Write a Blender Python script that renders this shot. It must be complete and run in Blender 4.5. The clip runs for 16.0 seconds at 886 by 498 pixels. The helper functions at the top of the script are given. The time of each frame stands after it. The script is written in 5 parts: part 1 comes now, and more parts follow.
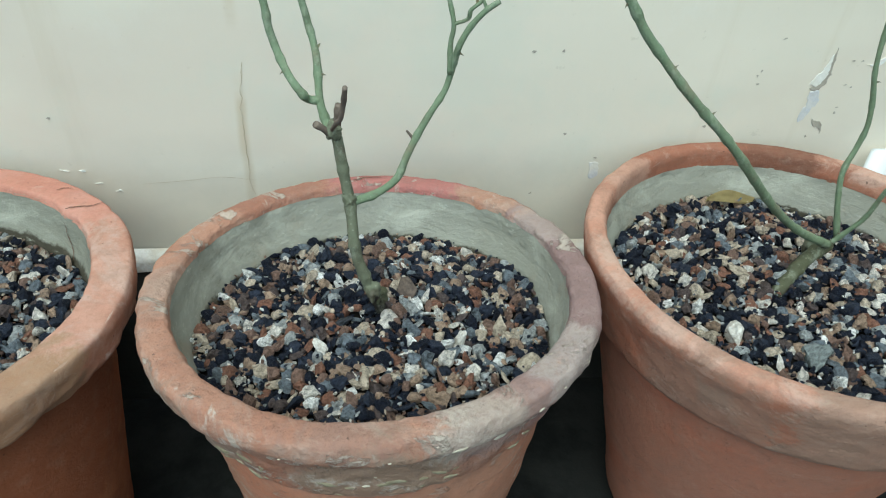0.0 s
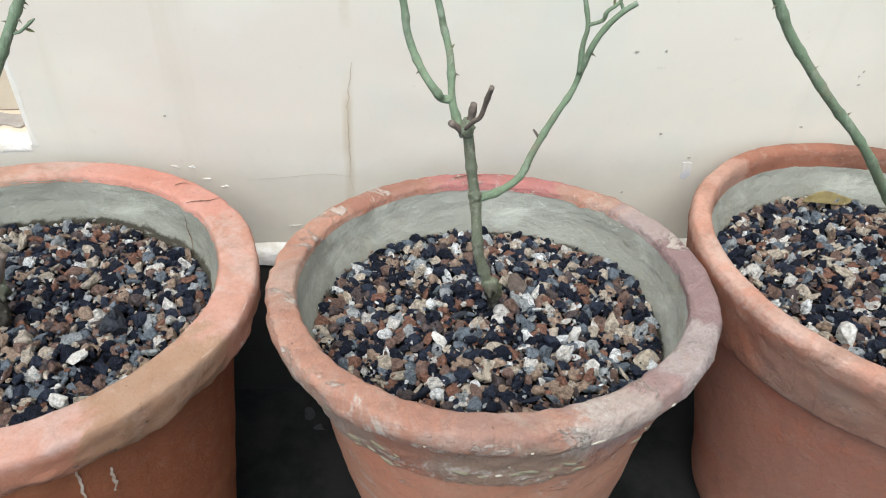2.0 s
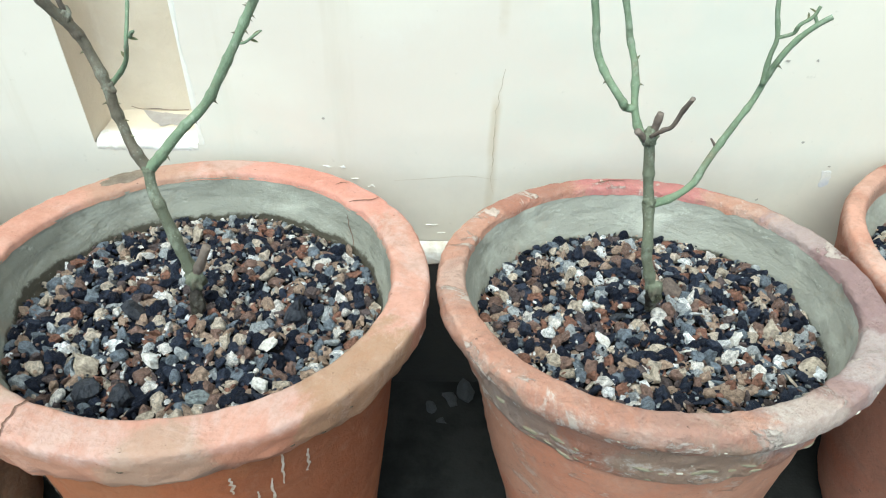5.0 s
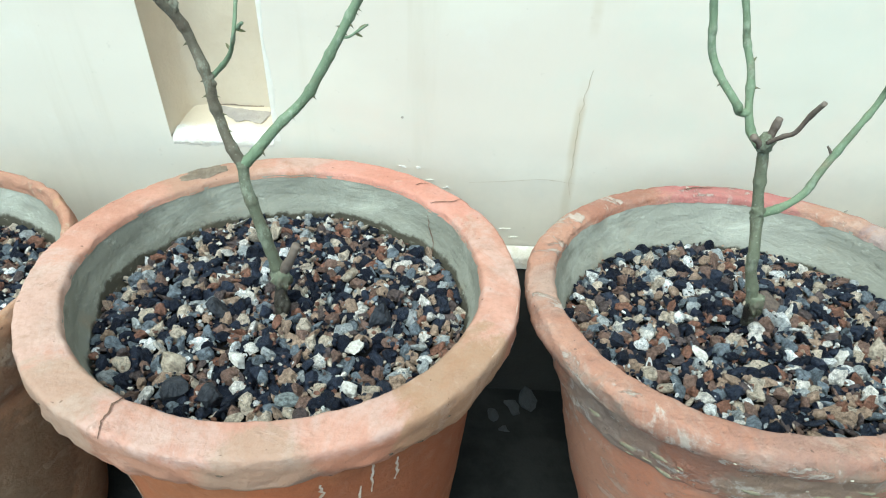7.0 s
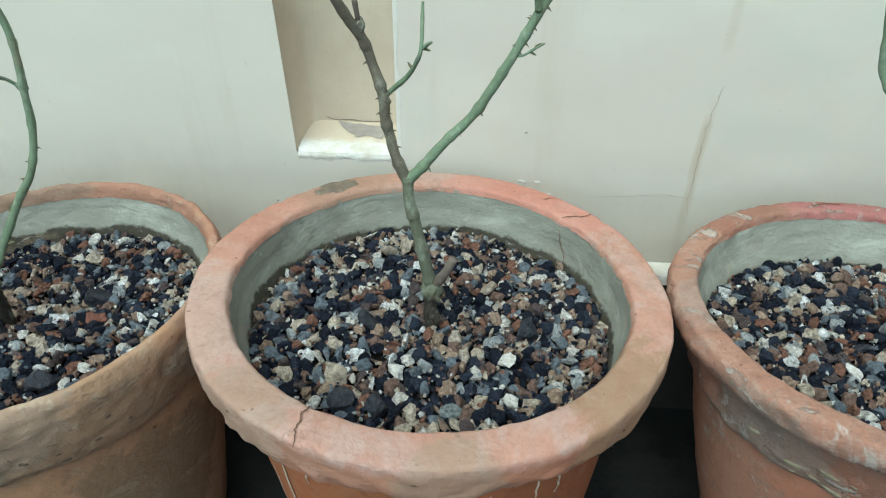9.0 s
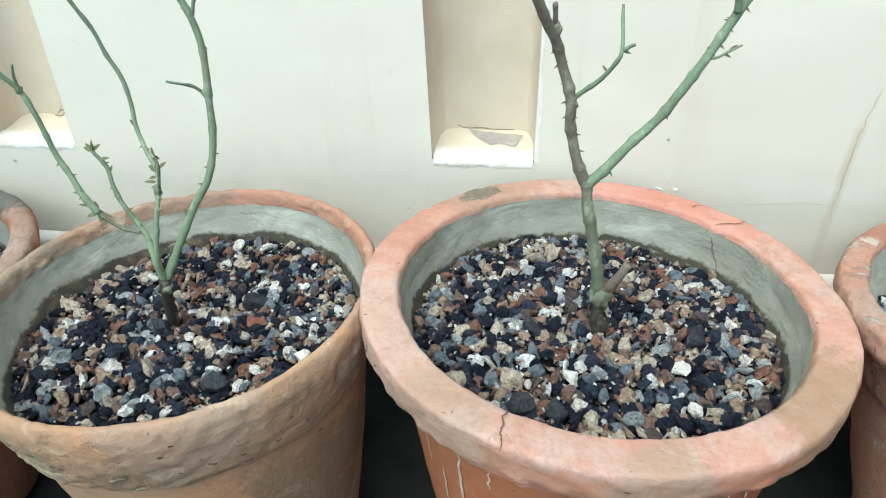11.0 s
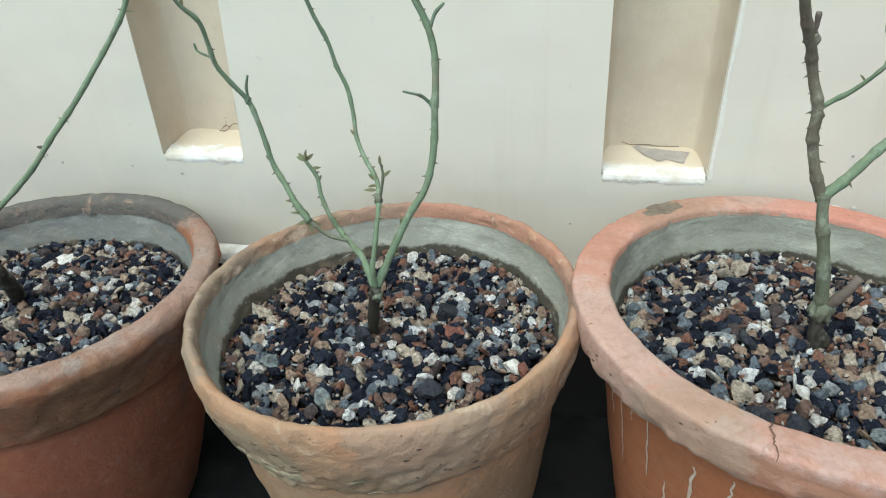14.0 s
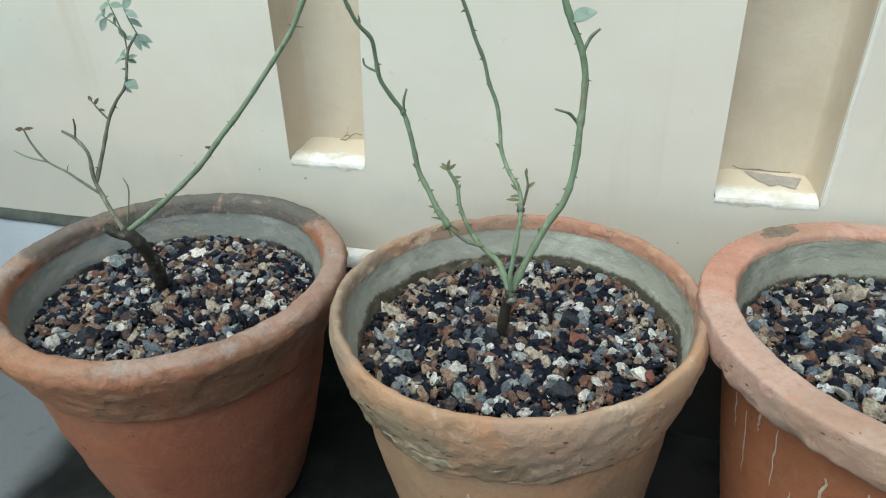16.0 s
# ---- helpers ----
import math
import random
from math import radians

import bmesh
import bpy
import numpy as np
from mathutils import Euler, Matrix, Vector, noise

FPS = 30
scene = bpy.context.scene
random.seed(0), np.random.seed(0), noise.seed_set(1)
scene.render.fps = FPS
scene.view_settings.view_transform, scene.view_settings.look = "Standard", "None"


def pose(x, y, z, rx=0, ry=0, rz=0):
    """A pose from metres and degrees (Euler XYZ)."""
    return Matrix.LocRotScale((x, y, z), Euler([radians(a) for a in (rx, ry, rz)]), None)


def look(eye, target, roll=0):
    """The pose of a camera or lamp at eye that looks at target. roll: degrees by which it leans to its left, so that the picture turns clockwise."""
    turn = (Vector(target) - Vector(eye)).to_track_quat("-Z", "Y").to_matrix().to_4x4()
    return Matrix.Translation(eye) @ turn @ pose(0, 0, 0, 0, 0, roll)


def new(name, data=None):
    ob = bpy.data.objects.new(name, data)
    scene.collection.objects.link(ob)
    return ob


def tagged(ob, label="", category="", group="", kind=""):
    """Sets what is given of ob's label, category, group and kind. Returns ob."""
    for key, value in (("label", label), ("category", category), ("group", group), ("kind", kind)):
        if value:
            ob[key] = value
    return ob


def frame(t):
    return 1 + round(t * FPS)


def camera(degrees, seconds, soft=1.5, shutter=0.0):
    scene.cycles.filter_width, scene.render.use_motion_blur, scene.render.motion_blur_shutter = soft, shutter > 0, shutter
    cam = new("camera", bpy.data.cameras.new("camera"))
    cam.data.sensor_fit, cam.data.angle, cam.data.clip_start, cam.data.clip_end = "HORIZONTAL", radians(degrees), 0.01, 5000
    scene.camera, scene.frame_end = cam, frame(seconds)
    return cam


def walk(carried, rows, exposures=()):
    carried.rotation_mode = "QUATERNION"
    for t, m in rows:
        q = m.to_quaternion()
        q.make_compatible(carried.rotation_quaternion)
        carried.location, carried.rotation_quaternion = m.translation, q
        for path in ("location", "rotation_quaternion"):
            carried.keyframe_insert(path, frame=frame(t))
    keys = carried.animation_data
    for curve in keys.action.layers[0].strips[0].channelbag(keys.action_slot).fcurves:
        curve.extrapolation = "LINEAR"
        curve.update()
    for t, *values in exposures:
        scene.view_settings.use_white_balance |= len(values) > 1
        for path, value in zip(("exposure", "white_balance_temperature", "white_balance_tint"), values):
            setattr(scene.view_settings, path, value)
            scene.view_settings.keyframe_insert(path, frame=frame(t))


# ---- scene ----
cam = camera(64.7, 16.0, 1.1)
PATH = [
    (0, (-0.086, 0.015, 0.592), (0.184, 1.554, -0.656), 4.9),
    (0.5, (-0.097, 0.017, 0.588), (0.155, 1.555, -0.665), 4.8),
    (1, (-0.107, 0.015, 0.59), (0.138, 1.563, -0.652), 4.5),
    (1.5, (-0.127, 0.01, 0.594), (0.055, 1.551, -0.668), 3.6),
    (2, (-0.141, 0.012, 0.593), (0.045, 1.559, -0.661), 3.7),
    (2.5, (-0.155, 0.012, 0.595), (0.032, 1.567, -0.649), 4.0),
    (3, (-0.174, 0.007, 0.597), (0.001, 1.563, -0.647), 4.4),
    (3.5, (-0.19, 0.004, 0.599), (-0.058, 1.565, -0.645), 3.6),
    (4, (-0.203, 0.004, 0.603), (-0.069, 1.573, -0.629), 3.8),
    (4.2, (-0.206, 0.002, 0.606), (-0.098, 1.565, -0.637), 2.9),
    (6.3, (-0.237, 0.009, 0.594), (-0.244, 1.557, -0.673), 2.4),
    (6.5, (-0.241, 0.012, 0.596), (-0.253, 1.565, -0.663), 2.1),
    (7, (-0.257, 0.013, 0.593), (-0.287, 1.569, -0.664), 1.8),
    (7.5, (-0.271, 0.012, 0.594), (-0.309, 1.577, -0.651), 1.6),
    (8, (-0.293, 0.01, 0.596), (-0.371, 1.568, -0.657), 0.7),
    (8.5, (-0.312, 0.006, 0.595), (-0.392, 1.571, -0.648), 0.9),
    (9, (-0.333, 0.005, 0.596), (-0.442, 1.579, -0.634), 0.5),
    (11.3, (-0.419, -0.006, 0.591), (-0.663, 1.581, -0.601), -2.3),
    (11.5, (-0.423, -0.007, 0.592), (-0.677, 1.582, -0.596), -2.7),
    (12, (-0.439, -0.015, 0.594), (-0.703, 1.592, -0.568), -2.4),
    (12.5, (-0.465, -0.019, 0.591), (-0.747, 1.59, -0.563), -2.3),
    (13, (-0.482, -0.024, 0.593), (-0.787, 1.578, -0.564), -3.1),
    (13.5, (-0.502, -0.025, 0.588), (-0.787, 1.588, -0.558), -1.5),
    (14, (-0.521, -0.029, 0.587), (-0.851, 1.588, -0.543), -2.8),
    (14.5, (-0.532, -0.031, 0.589), (-0.877, 1.592, -0.528), -3.5),
    (15, (-0.548, -0.036, 0.582), (-0.909, 1.586, -0.531), -2.2),
    (15.5, (-0.56, -0.049, 0.596), (-0.958, 1.584, -0.487), -2.4),
    (16, (-0.576, -0.07, 0.599), (-1.03, 1.549, -0.484), -2.2),
]
walk(cam, [(t, look(eye, target, roll)) for t, eye, target, roll in PATH],
     [(0, 0.60, 6350, -10), (1.0, 0.57, 6350, -8), (1.5, 0.65, 6550, 3), (2, 0.90, 6600, 4), (3, 1.0, 6500, 1), (3.5, 1.15, 6450, -1), (6.5, 1.16, 6250, -10), (7, 1.13, 6200, -11), (7.5, 0.84, 6200, -10), (8, 0.66, 6200, -10), (9, 0.60, 6200, -12),
      (11.5, 1.13, 6300, -6), (12, 1.06, 6300, -6), (12.5, 1.10, 6300, -5), (13, 1.05, 6350, -4), (13.5, 0.91, 6450, -4), (14, 0.71, 6450, -5), (14.5, 0.65, 6500, -5), (16, 0.60, 6550, -5)])


from mathutils.bvhtree import BVHTree

# ---- light ----
world = bpy.data.worlds.new("sky")
scene.world = world
world.use_nodes = True
wn = world.node_tree
sky = wn.nodes.new("ShaderNodeTexSky")
sky.sky_type, sky.sun_disc = "NISHITA", False
sky.sun_elevation, sky.sun_rotation = radians(61), radians(202)
sky.dust_density = 1.0
wn.links.new(sky.outputs[0], wn.nodes["Background"].inputs[0])
wn.nodes["Background"].inputs[1].default_value = 0.15

sun_data = bpy.data.lights.new("sun", "SUN")
sun_data.energy, sun_data.angle, sun_data.color = 2.1, radians(60), (1.0, 0.985, 0.96)
sun = new("sun", sun_data)
sun.matrix_world = look((-0.32, -0.80, 1.55), (0, 0, 0))


# ---- materials ----
class Nodes:
    """A small helper to write node materials."""

    def __init__(self, name):
        self.mat = bpy.data.materials.new(name)
        self.mat.use_nodes = True
        self.t = self.mat.node_tree
        self.bsdf = self.t.nodes["Principled BSDF"]
        self.bsdf.inputs["Specular IOR Level"].default_value = 0.3
        tc = self.t.nodes.new("ShaderNodeTexCoord")
        self.coord = tc.outputs["Object"]

    def put(self, socket, value):
        if isinstance(value, bpy.types.NodeSocket):
            self.t.links.new(value, socket)
        elif isinstance(value, tuple) and len(value) == 3 and socket.type == "RGBA":
            socket.default_value = (*value, 1)
        else:
            socket.default_value = value

    def scaled(self, s, offset=(0, 0, 0)):
        m = self.t.nodes.new("ShaderNodeMapping")
        self.put(m.inputs["Vector"], self.coord)
        m.inputs["Scale"].default_value = s
        m.inputs["Location"].default_value = offset
        return m.outputs[0]

    def noise(self, scale, detail=4, rough=0.55, vector=None, distort=0.0):
        n = self.t.nodes.new("ShaderNodeTexNoise")
        self.put(n.inputs["Vector"], vector or self.coord)
        n.inputs["Scale"].default_value, n.inputs["Detail"].default_value = scale, detail
        n.inputs["Roughness"].default_value, n.inputs["Distortion"].default_value = rough, distort
        return n.outputs[0]

    def voronoi(self, scale, vector=None, feature="F1"):
        n = self.t.nodes.new("ShaderNodeTexVoronoi")
        n.feature = feature
        self.put(n.inputs["Vector"], vector or self.coord)
        n.inputs["Scale"].default_value = scale
        return n.outputs["Distance"]

    def ramp(self, value, lo, hi, a=0.0, b=1.0):
        n = self.t.nodes.new("ShaderNodeMapRange")
        n.interpolation_type = "SMOOTHSTEP"
        for i, v in enumerate((value, lo, hi, a, b)):
            self.put(n.inputs[i], v)
        return n.outputs[0]

    def math(self, op, a, b=0.0):
        n = self.t.nodes.new("ShaderNodeMath")
        n.operation = op
        self.put(n.inputs[0], a), self.put(n.inputs[1], b)
        return n.outputs[0]

    def mix(self, fac, a, b, blend="MIX"):
        n = self.t.nodes.new("ShaderNodeMix")
        n.data_type, n.blend_type = "RGBA", blend
        self.put(n.inputs[0], fac), self.put(n.inputs[6], a), self.put(n.inputs[7], b)
        return n.outputs[2]

    def axis(self, which):
        n = self.t.nodes.new("ShaderNodeSeparateXYZ")
        self.put(n.inputs[0], self.coord)
        return n.outputs[which]

    def bump(self, height, depth, normal=None):
        n = self.t.nodes.new("ShaderNodeBump")
        n.inputs["Distance"].default_value = depth
        self.put(n.inputs["Height"], height)
        if normal:
            self.put(n.inputs["Normal"], normal)
        return n.outputs[0]

    def done(self, color, rough=0.85, normal=None):
        self.put(self.bsdf.inputs["Base Color"], color)
        self.put(self.bsdf.inputs["Roughness"], rough)
        if normal:
            self.put(self.bsdf.inputs["Normal"], normal)
        return self.mat


def terracotta(name, clay, dark, pale, pale_at=0.56, dark_at=0.55, shift=0.0, patches=(), flakes=0.6, crown=None):
    """Fired clay with mineral bloom, fire marks, flaked lime and fine pits. patches: (place on the pot, reach, colour, strength)."""
    m = Nodes(name)
    v = m.scaled((1, 1, 1), (shift, shift * 0.7, -shift))
    v2 = m.scaled((1, 1, 1), (-shift, 3 + shift, shift * 0.3))
    red = (clay[0] * 0.98, clay[1] * 0.72, clay[2] * 0.62)
    c = m.mix(m.noise(14, 6, 0.65, v), clay, tuple(x * 0.72 for x in clay))
    c = m.mix(m.math("MULTIPLY", m.ramp(m.noise(7, 6, 0.68, v2, 0.5), 0.46, 0.62), 0.6), c, red)
    c = m.mix(m.math("MULTIPLY", m.ramp(m.noise(8, 6, 0.7, v, 0.6), dark_at, dark_at + 0.14), 0.8), c, dark)
    # crown: a paler tone above a ragged height near the rim's top
    if crown:
        edge = m.math("ADD", m.axis(2), m.math("MULTIPLY", m.math("SUBTRACT", m.noise(30, 6, 0.7, v, 0.5), 0.5), 0.022))
        worn = m.mix(m.ramp(m.noise(17, 7, 0.72, v, 0.4), 0.35, 0.65), crown[1], (crown[1][0] * 0.84, crown[1][1] * 0.74, crown[1][2] * 0.70))
        worn = m.mix(m.math("MULTIPLY", m.ramp(m.noise(9, 7, 0.7, v2, 0.8), 0.5, 0.64), 0.55), worn, dark)
        worn = m.mix(m.math("MULTIPLY", m.ramp(m.noise(12, 8, 0.74, m.scaled((1, 1, 1), (shift, -2, 5)), 1.0), 0.47, 0.60), 0.6), worn, (crown[1][0] * 0.98, crown[1][1] * 1.32, crown[1][2] * 1.5))
        c = m.mix(m.ramp(edge, crown[0] - 0.003, crown[0] + 0.004), c, worn)
    for place, reach, colour, strength in patches:
        d = m.t.nodes.new("ShaderNodeVectorMath")
        d.operation = "DISTANCE"
        m.put(d.inputs[0], m.coord)
        d.inputs[1].default_value = place
        far = m.math("ADD", d.outputs["Value"], m.math("MULTIPLY", m.math("SUBTRACT", m.noise(24, 8, 0.74, v, 0.6), 0.5), reach * 1.7))
        c = m.mix(m.math("MULTIPLY", m.ramp(far, reach, reach * 0.72), strength), c, colour)
    bloom = m.math("MULTIPLY", m.ramp(m.noise(19, 8, 0.72, v, 1.0), pale_at + 0.02, pale_at + 0.10), m.ramp(m.noise(90, 6, 0.72, v), 0.38, 0.56))
    c = m.mix(m.math("MULTIPLY", bloom, 0.85), c, pale)
    scale = m.noise(30, 8, 0.72, m.scaled((1, 1, 2.2), (shift, 4, 1)), 0.6)
    flat = m.ramp(scale, 0.575, 0.615)
    c = m.mix(m.math("MULTIPLY", flat, flakes), c, pale)
    c = m.mix(m.math("MULTIPLY", m.ramp(m.noise(26, 8, 0.75, m.scaled((1, 1, 1.5), (2, shift, 1)), 1.0), 0.5, 0.78), 0.5), c, tuple(x * 0.62 for x in dark))
    c = m.mix(m.math("MULTIPLY", m.ramp(m.noise(75, 6, 0.7, v), 0.5, 0.8), 0.28), c, pale)
    g = m.t.nodes.new("ShaderNodeNewGeometry")
    worn_edge = m.math("MULTIPLY", m.ramp(g.outputs["Pointiness"], 0.515, 0.56), m.ramp(m.noise(60, 6, 0.7, v2), 0.36, 0.58))
    c = m.mix(m.math("MULTIPLY", worn_edge, 0.6), c, pale)
    c = m.mix(m.math("MULTIPLY", m.ramp(m.noise(46, 8, 0.78, v2, 0.3), 0.59, 0.67), 0.38), c, tuple(x * 0.55 for x in dark))
    c = m.mix(m.math("MULTIPLY", m.ramp(m.noise(210, 2, 0.5, v), 0.72, 0.78), 0.7), c, tuple(x * 0.3 for x in dark))
    c = m.mix(m.math("MULTIPLY", m.ramp(m.noise(330, 3, 0.6, v), 0.45, 0.7), 0.25), c, dark)
    relief = 0.35 if name.startswith("damp") else {"clay_orange": 0.35, "clay_red": 0.45, "clay_tan": 0.6, "clay_bloomed": 1.0, "clay_smoked": 1.0}[name]
    n = m.bump(m.noise(38, 8, 0.74, v), 0.0032 * relief)
    n = m.bump(m.ramp(m.noise(115, 7, 0.74, v2), 0.3, 0.7), 0.0008 * relief, n)
    n = m.bump(m.noise(420, 4, 0.6, v), 0.0007 * relief, n)
    n = m.bump(flat, 0.0008 * flakes, n)
    return m.done(c, m.ramp(m.noise(30, 3, 0.5, v), 0.3, 0.7, 0.7, 0.95), n)


def limed(name, base, pale, damp, level):
    """The grey, limed inside of a pot: scratches round it and a damp line above the gravel."""
    m = Nodes(name)
    c = m.mix(m.noise(16, 5), base, pale)
    rings = m.noise(24, 7, 0.72, m.scaled((1, 1, 3.2)), 0.8)
    c = m.mix(m.math("MULTIPLY", m.ramp(rings, 0.52, 0.66), 0.7), c, pale)
    c = m.mix(m.math("MULTIPLY", m.ramp(rings, 0.42, 0.3), 0.6), c, tuple(x * 0.6 for x in base))
    edge = m.math("ADD", m.axis(2), m.math("MULTIPLY", m.math("SUBTRACT", m.noise(13, 8, 0.70), 0.5), 0.030))
    c = m.mix(m.ramp(edge, level + 0.0016, level - 0.0016), c, damp)
    c = m.mix(m.math("MULTIPLY", m.ramp(m.noise(9, 6, 0.7, None, 0.8), 0.52, 0.66), 0.45), c, (0.34, 0.26, 0.18))
    c = m.mix(m.math("MULTIPLY", m.ramp(m.noise(60, 7, 0.75, m.scaled((1, 1, 2.4))), 0.58, 0.66), 0.6), c, tuple(min(0.8, x * 1.25) for x in pale))
    bloom = m.noise(6, 7, 0.66, m.scaled((1, 1, 2.0), (6, 2, 1)), 0.6)
    c = m.mix(m.math("MULTIPLY", m.math("MULTIPLY", m.ramp(bloom, 0.50, 0.62), m.ramp(edge, level + 0.002, level + 0.007)), 0.6), c, tuple(min(0.75, x * 1.3) for x in pale))
    n = m.bump(rings, 0.0015)
    n = m.bump(m.noise(300, 4, 0.6), 0.0008, n)
    return m.done(c, 0.9, n)


def stones(name, island):
    """Mixed gravel: charcoal, brick chips, tan and pale stone, by chance from piece to piece."""
    m = Nodes(name)
    if island:
        g = m.t.nodes.new("ShaderNodeNewGeometry")
        pick = g.outputs["Random Per Island"]
    else:
        pick = m.t.nodes.new("ShaderNodeObjectInfo").outputs["Random"]
    r = m.t.nodes.new("ShaderNodeValToRGB")
    r.color_ramp.interpolation = "CONSTANT"
    mix = [(0.0, (0.010, 0.014, 0.028)), (0.25, (0.028, 0.036, 0.060)), (0.385, (0.12, 0.092, 0.09)), (0.455, (0.235, 0.15, 0.12)),
           (0.54, (0.27, 0.135, 0.095)), (0.595, (0.41, 0.295, 0.22)), (0.68, (0.185, 0.215, 0.25)), (0.765, (0.42, 0.44, 0.45)), (0.83, (0.60, 0.51, 0.41)), (0.915, (0.76, 0.72, 0.67)), (0.968, (0.88, 0.88, 0.875))]
    while len(r.color_ramp.elements) < len(mix):
        r.color_ramp.elements.new(0.5)
    for e, (p, col) in zip(r.color_ramp.elements, mix):
        e.position, e.color = p, (*col, 1)
    m.put(r.inputs[0], pick)
    w = m.t.nodes.new("ShaderNodeTexCoord").outputs["Object"]
    off = m.t.nodes.new("ShaderNodeVectorMath")
    off.operation = "ADD"
    m.put(off.inputs[0], w)
    m.put(off.inputs[1], pick)
    v = off.outputs[0]
    k = 1.0 if island else 0.008
    shade = m.ramp(m.noise(330 * k, 7, 0.8, v), 0.36, 0.64, 0.55, 1.28)
    c = m.mix(1.0, r.outputs[0], shade, "MULTIPLY")
    c = m.mix(m.math("MULTIPLY", m.ramp(m.noise(430 * k, 6, 0.75, v), 0.51, 0.60), 0.55), c, m.mix(0.05, m.mix(1.0, r.outputs[0], (1.4, 1.36, 1.32), "MULTIPLY"), (0.52, 0.48, 0.44)))
    c = m.mix(m.math("MULTIPLY", m.ramp(m.noise(300 * k, 7, 0.78, v, 0.5), 0.47, 0.37), 0.55), c, m.mix(0.8, r.outputs[0], (0.016, 0.016, 0.019)))
    n = m.bump(m.noise(330 * k, 7, 0.78, v), 0.0032)
    n = m.bump(m.noise(900 * k, 4, 0.7, v), 0.0009, n)
    m.bsdf.inputs["Specular IOR Level"].default_value = 0.18
    return m.done(c, m.ramp(m.noise(150 * k, 2, 0.5, v), 0.35, 0.65, 0.35, 0.8), n)


def bark(name, green, brown, brown_at, spots):
    """Young rose bark: green with a grey bloom, brown where it is old, pale specks."""
    m = Nodes(name)
    c = m.mix(m.noise(60, 5, 0.6), green, tuple(x * 0.62 for x in green))
    c = m.mix(m.ramp(m.noise(38, 4, 0.6), brown_at, brown_at + 0.2), c, brown)
    c = m.mix(m.math("MULTIPLY", m.ramp(m.voronoi(330), 0.22, 0.08), spots), c, (0.55, 0.54, 0.42))
    c = m.mix(m.math("MULTIPLY", m.ramp(m.noise(130, 6, 0.7), 0.5, 0.68), 0.45), c, tuple(x * 0.5 for x in brown))
    c = m.mix(m.math("MULTIPLY", m.ramp(m.noise(90, 5, 0.7, m.scaled((1, 1, 0.6), (3, 1, 2))), 0.52, 0.66), 0.35), c, (0.42, 0.46, 0.36))
    n = m.bump(m.noise(240, 6, 0.7, m.scaled((1, 1, 0.4))), 0.0018)
    return m.done(c, 0.58, n)


def painted_wall(name, paint, shade):
    """Cream wall paint, brushed over plaster, with faint run-down stains and dust."""
    m = Nodes(name)
    c = m.mix(m.noise(2.3, 5, 0.6), paint, shade)
    streak = m.noise(1.0, 6, 0.65, m.scaled((16, 16, 1.1)), 0.3)
    c = m.mix(m.math("MULTIPLY", m.ramp(streak, 0.56, 0.74), 0.3), c, (0.55, 0.47, 0.33))
    c = m.mix(m.math("MULTIPLY", m.ramp(m.noise(11, 6, 0.7), 0.58, 0.75), 0.25), c, (0.83, 0.82, 0.76))
    c = m.mix(m.math("MULTIPLY", m.ramp(m.noise(120, 3, 0.6), 0.68, 0.78), 0.3), c, (0.45, 0.4, 0.32))
    c = m.mix(m.math("MULTIPLY", m.ramp(m.noise(2.6, 5, 0.6, m.scaled((1, 1, 1.6), (4, 1, 2))), 0.48, 0.64), 0.5), c, (0.71, 0.62, 0.53))
    c = m.mix(m.math("MULTIPLY", m.ramp(m.noise(4.2, 6, 0.65, m.scaled((1, 1, 1), (7, 3, 1))), 0.50, 0.64), 0.45), c, (0.66, 0.68, 0.59))
    run = m.math("ABSOLUTE", m.math("ADD", m.math("ADD", m.axis(0), 0.163), m.math("MULTIPLY", m.math("SUBTRACT", m.noise(7, 5, 0.6, m.scaled((0.2, 0.2, 1))), 0.5), 0.012)))
    run = m.math("MULTIPLY", m.ramp(run, 0.006, 0.001), m.ramp(m.noise(16, 4, 0.6, m.scaled((0.2, 0.2, 1))), 0.36, 0.6))
    c = m.mix(m.math("MULTIPLY", run, 0.38), c, (0.5, 0.38, 0.22))
    # the lower wall's shade painted in grey, along with a ragged, blotched damp stain
    stain_shade = m.math("ADD", m.axis(2), m.math("MULTIPLY", m.math("SUBTRACT", m.noise(4.5, 8, 0.66, m.scaled((1, 1, 1.4), (2, 5, 3))), 0.5), 0.11))
    damp = m.math("MULTIPLY", m.ramp(stain_shade, 0.318, 0.262), m.ramp(m.noise(13, 6, 0.7, m.scaled((1, 1, 1), (1, 8, 2))), 0.25, 0.6, 0.55, 1.0))
    c = m.mix(m.math("MULTIPLY", damp, 0.55), c, m.mix(m.noise(8, 5, 0.6), (0.54, 0.535, 0.475), (0.58, 0.54, 0.46)))
    n = m.bump(m.noise(9, 3, 0.45), 0.0035)
    n = m.bump(m.noise(110, 4, 0.55), 0.00015, n)
    return m.done(c, 0.62, n)


def plain(name, base, other, scale=20, rough=0.8, depth=0.001, fine=200):
    m = Nodes(name)
    c = m.mix(m.ramp(m.noise(scale, 6, 0.65), 0.32, 0.68), base, other)
    n = m.bump(m.noise(fine, 5, 0.6), depth)
    return m.done(c, rough, n)


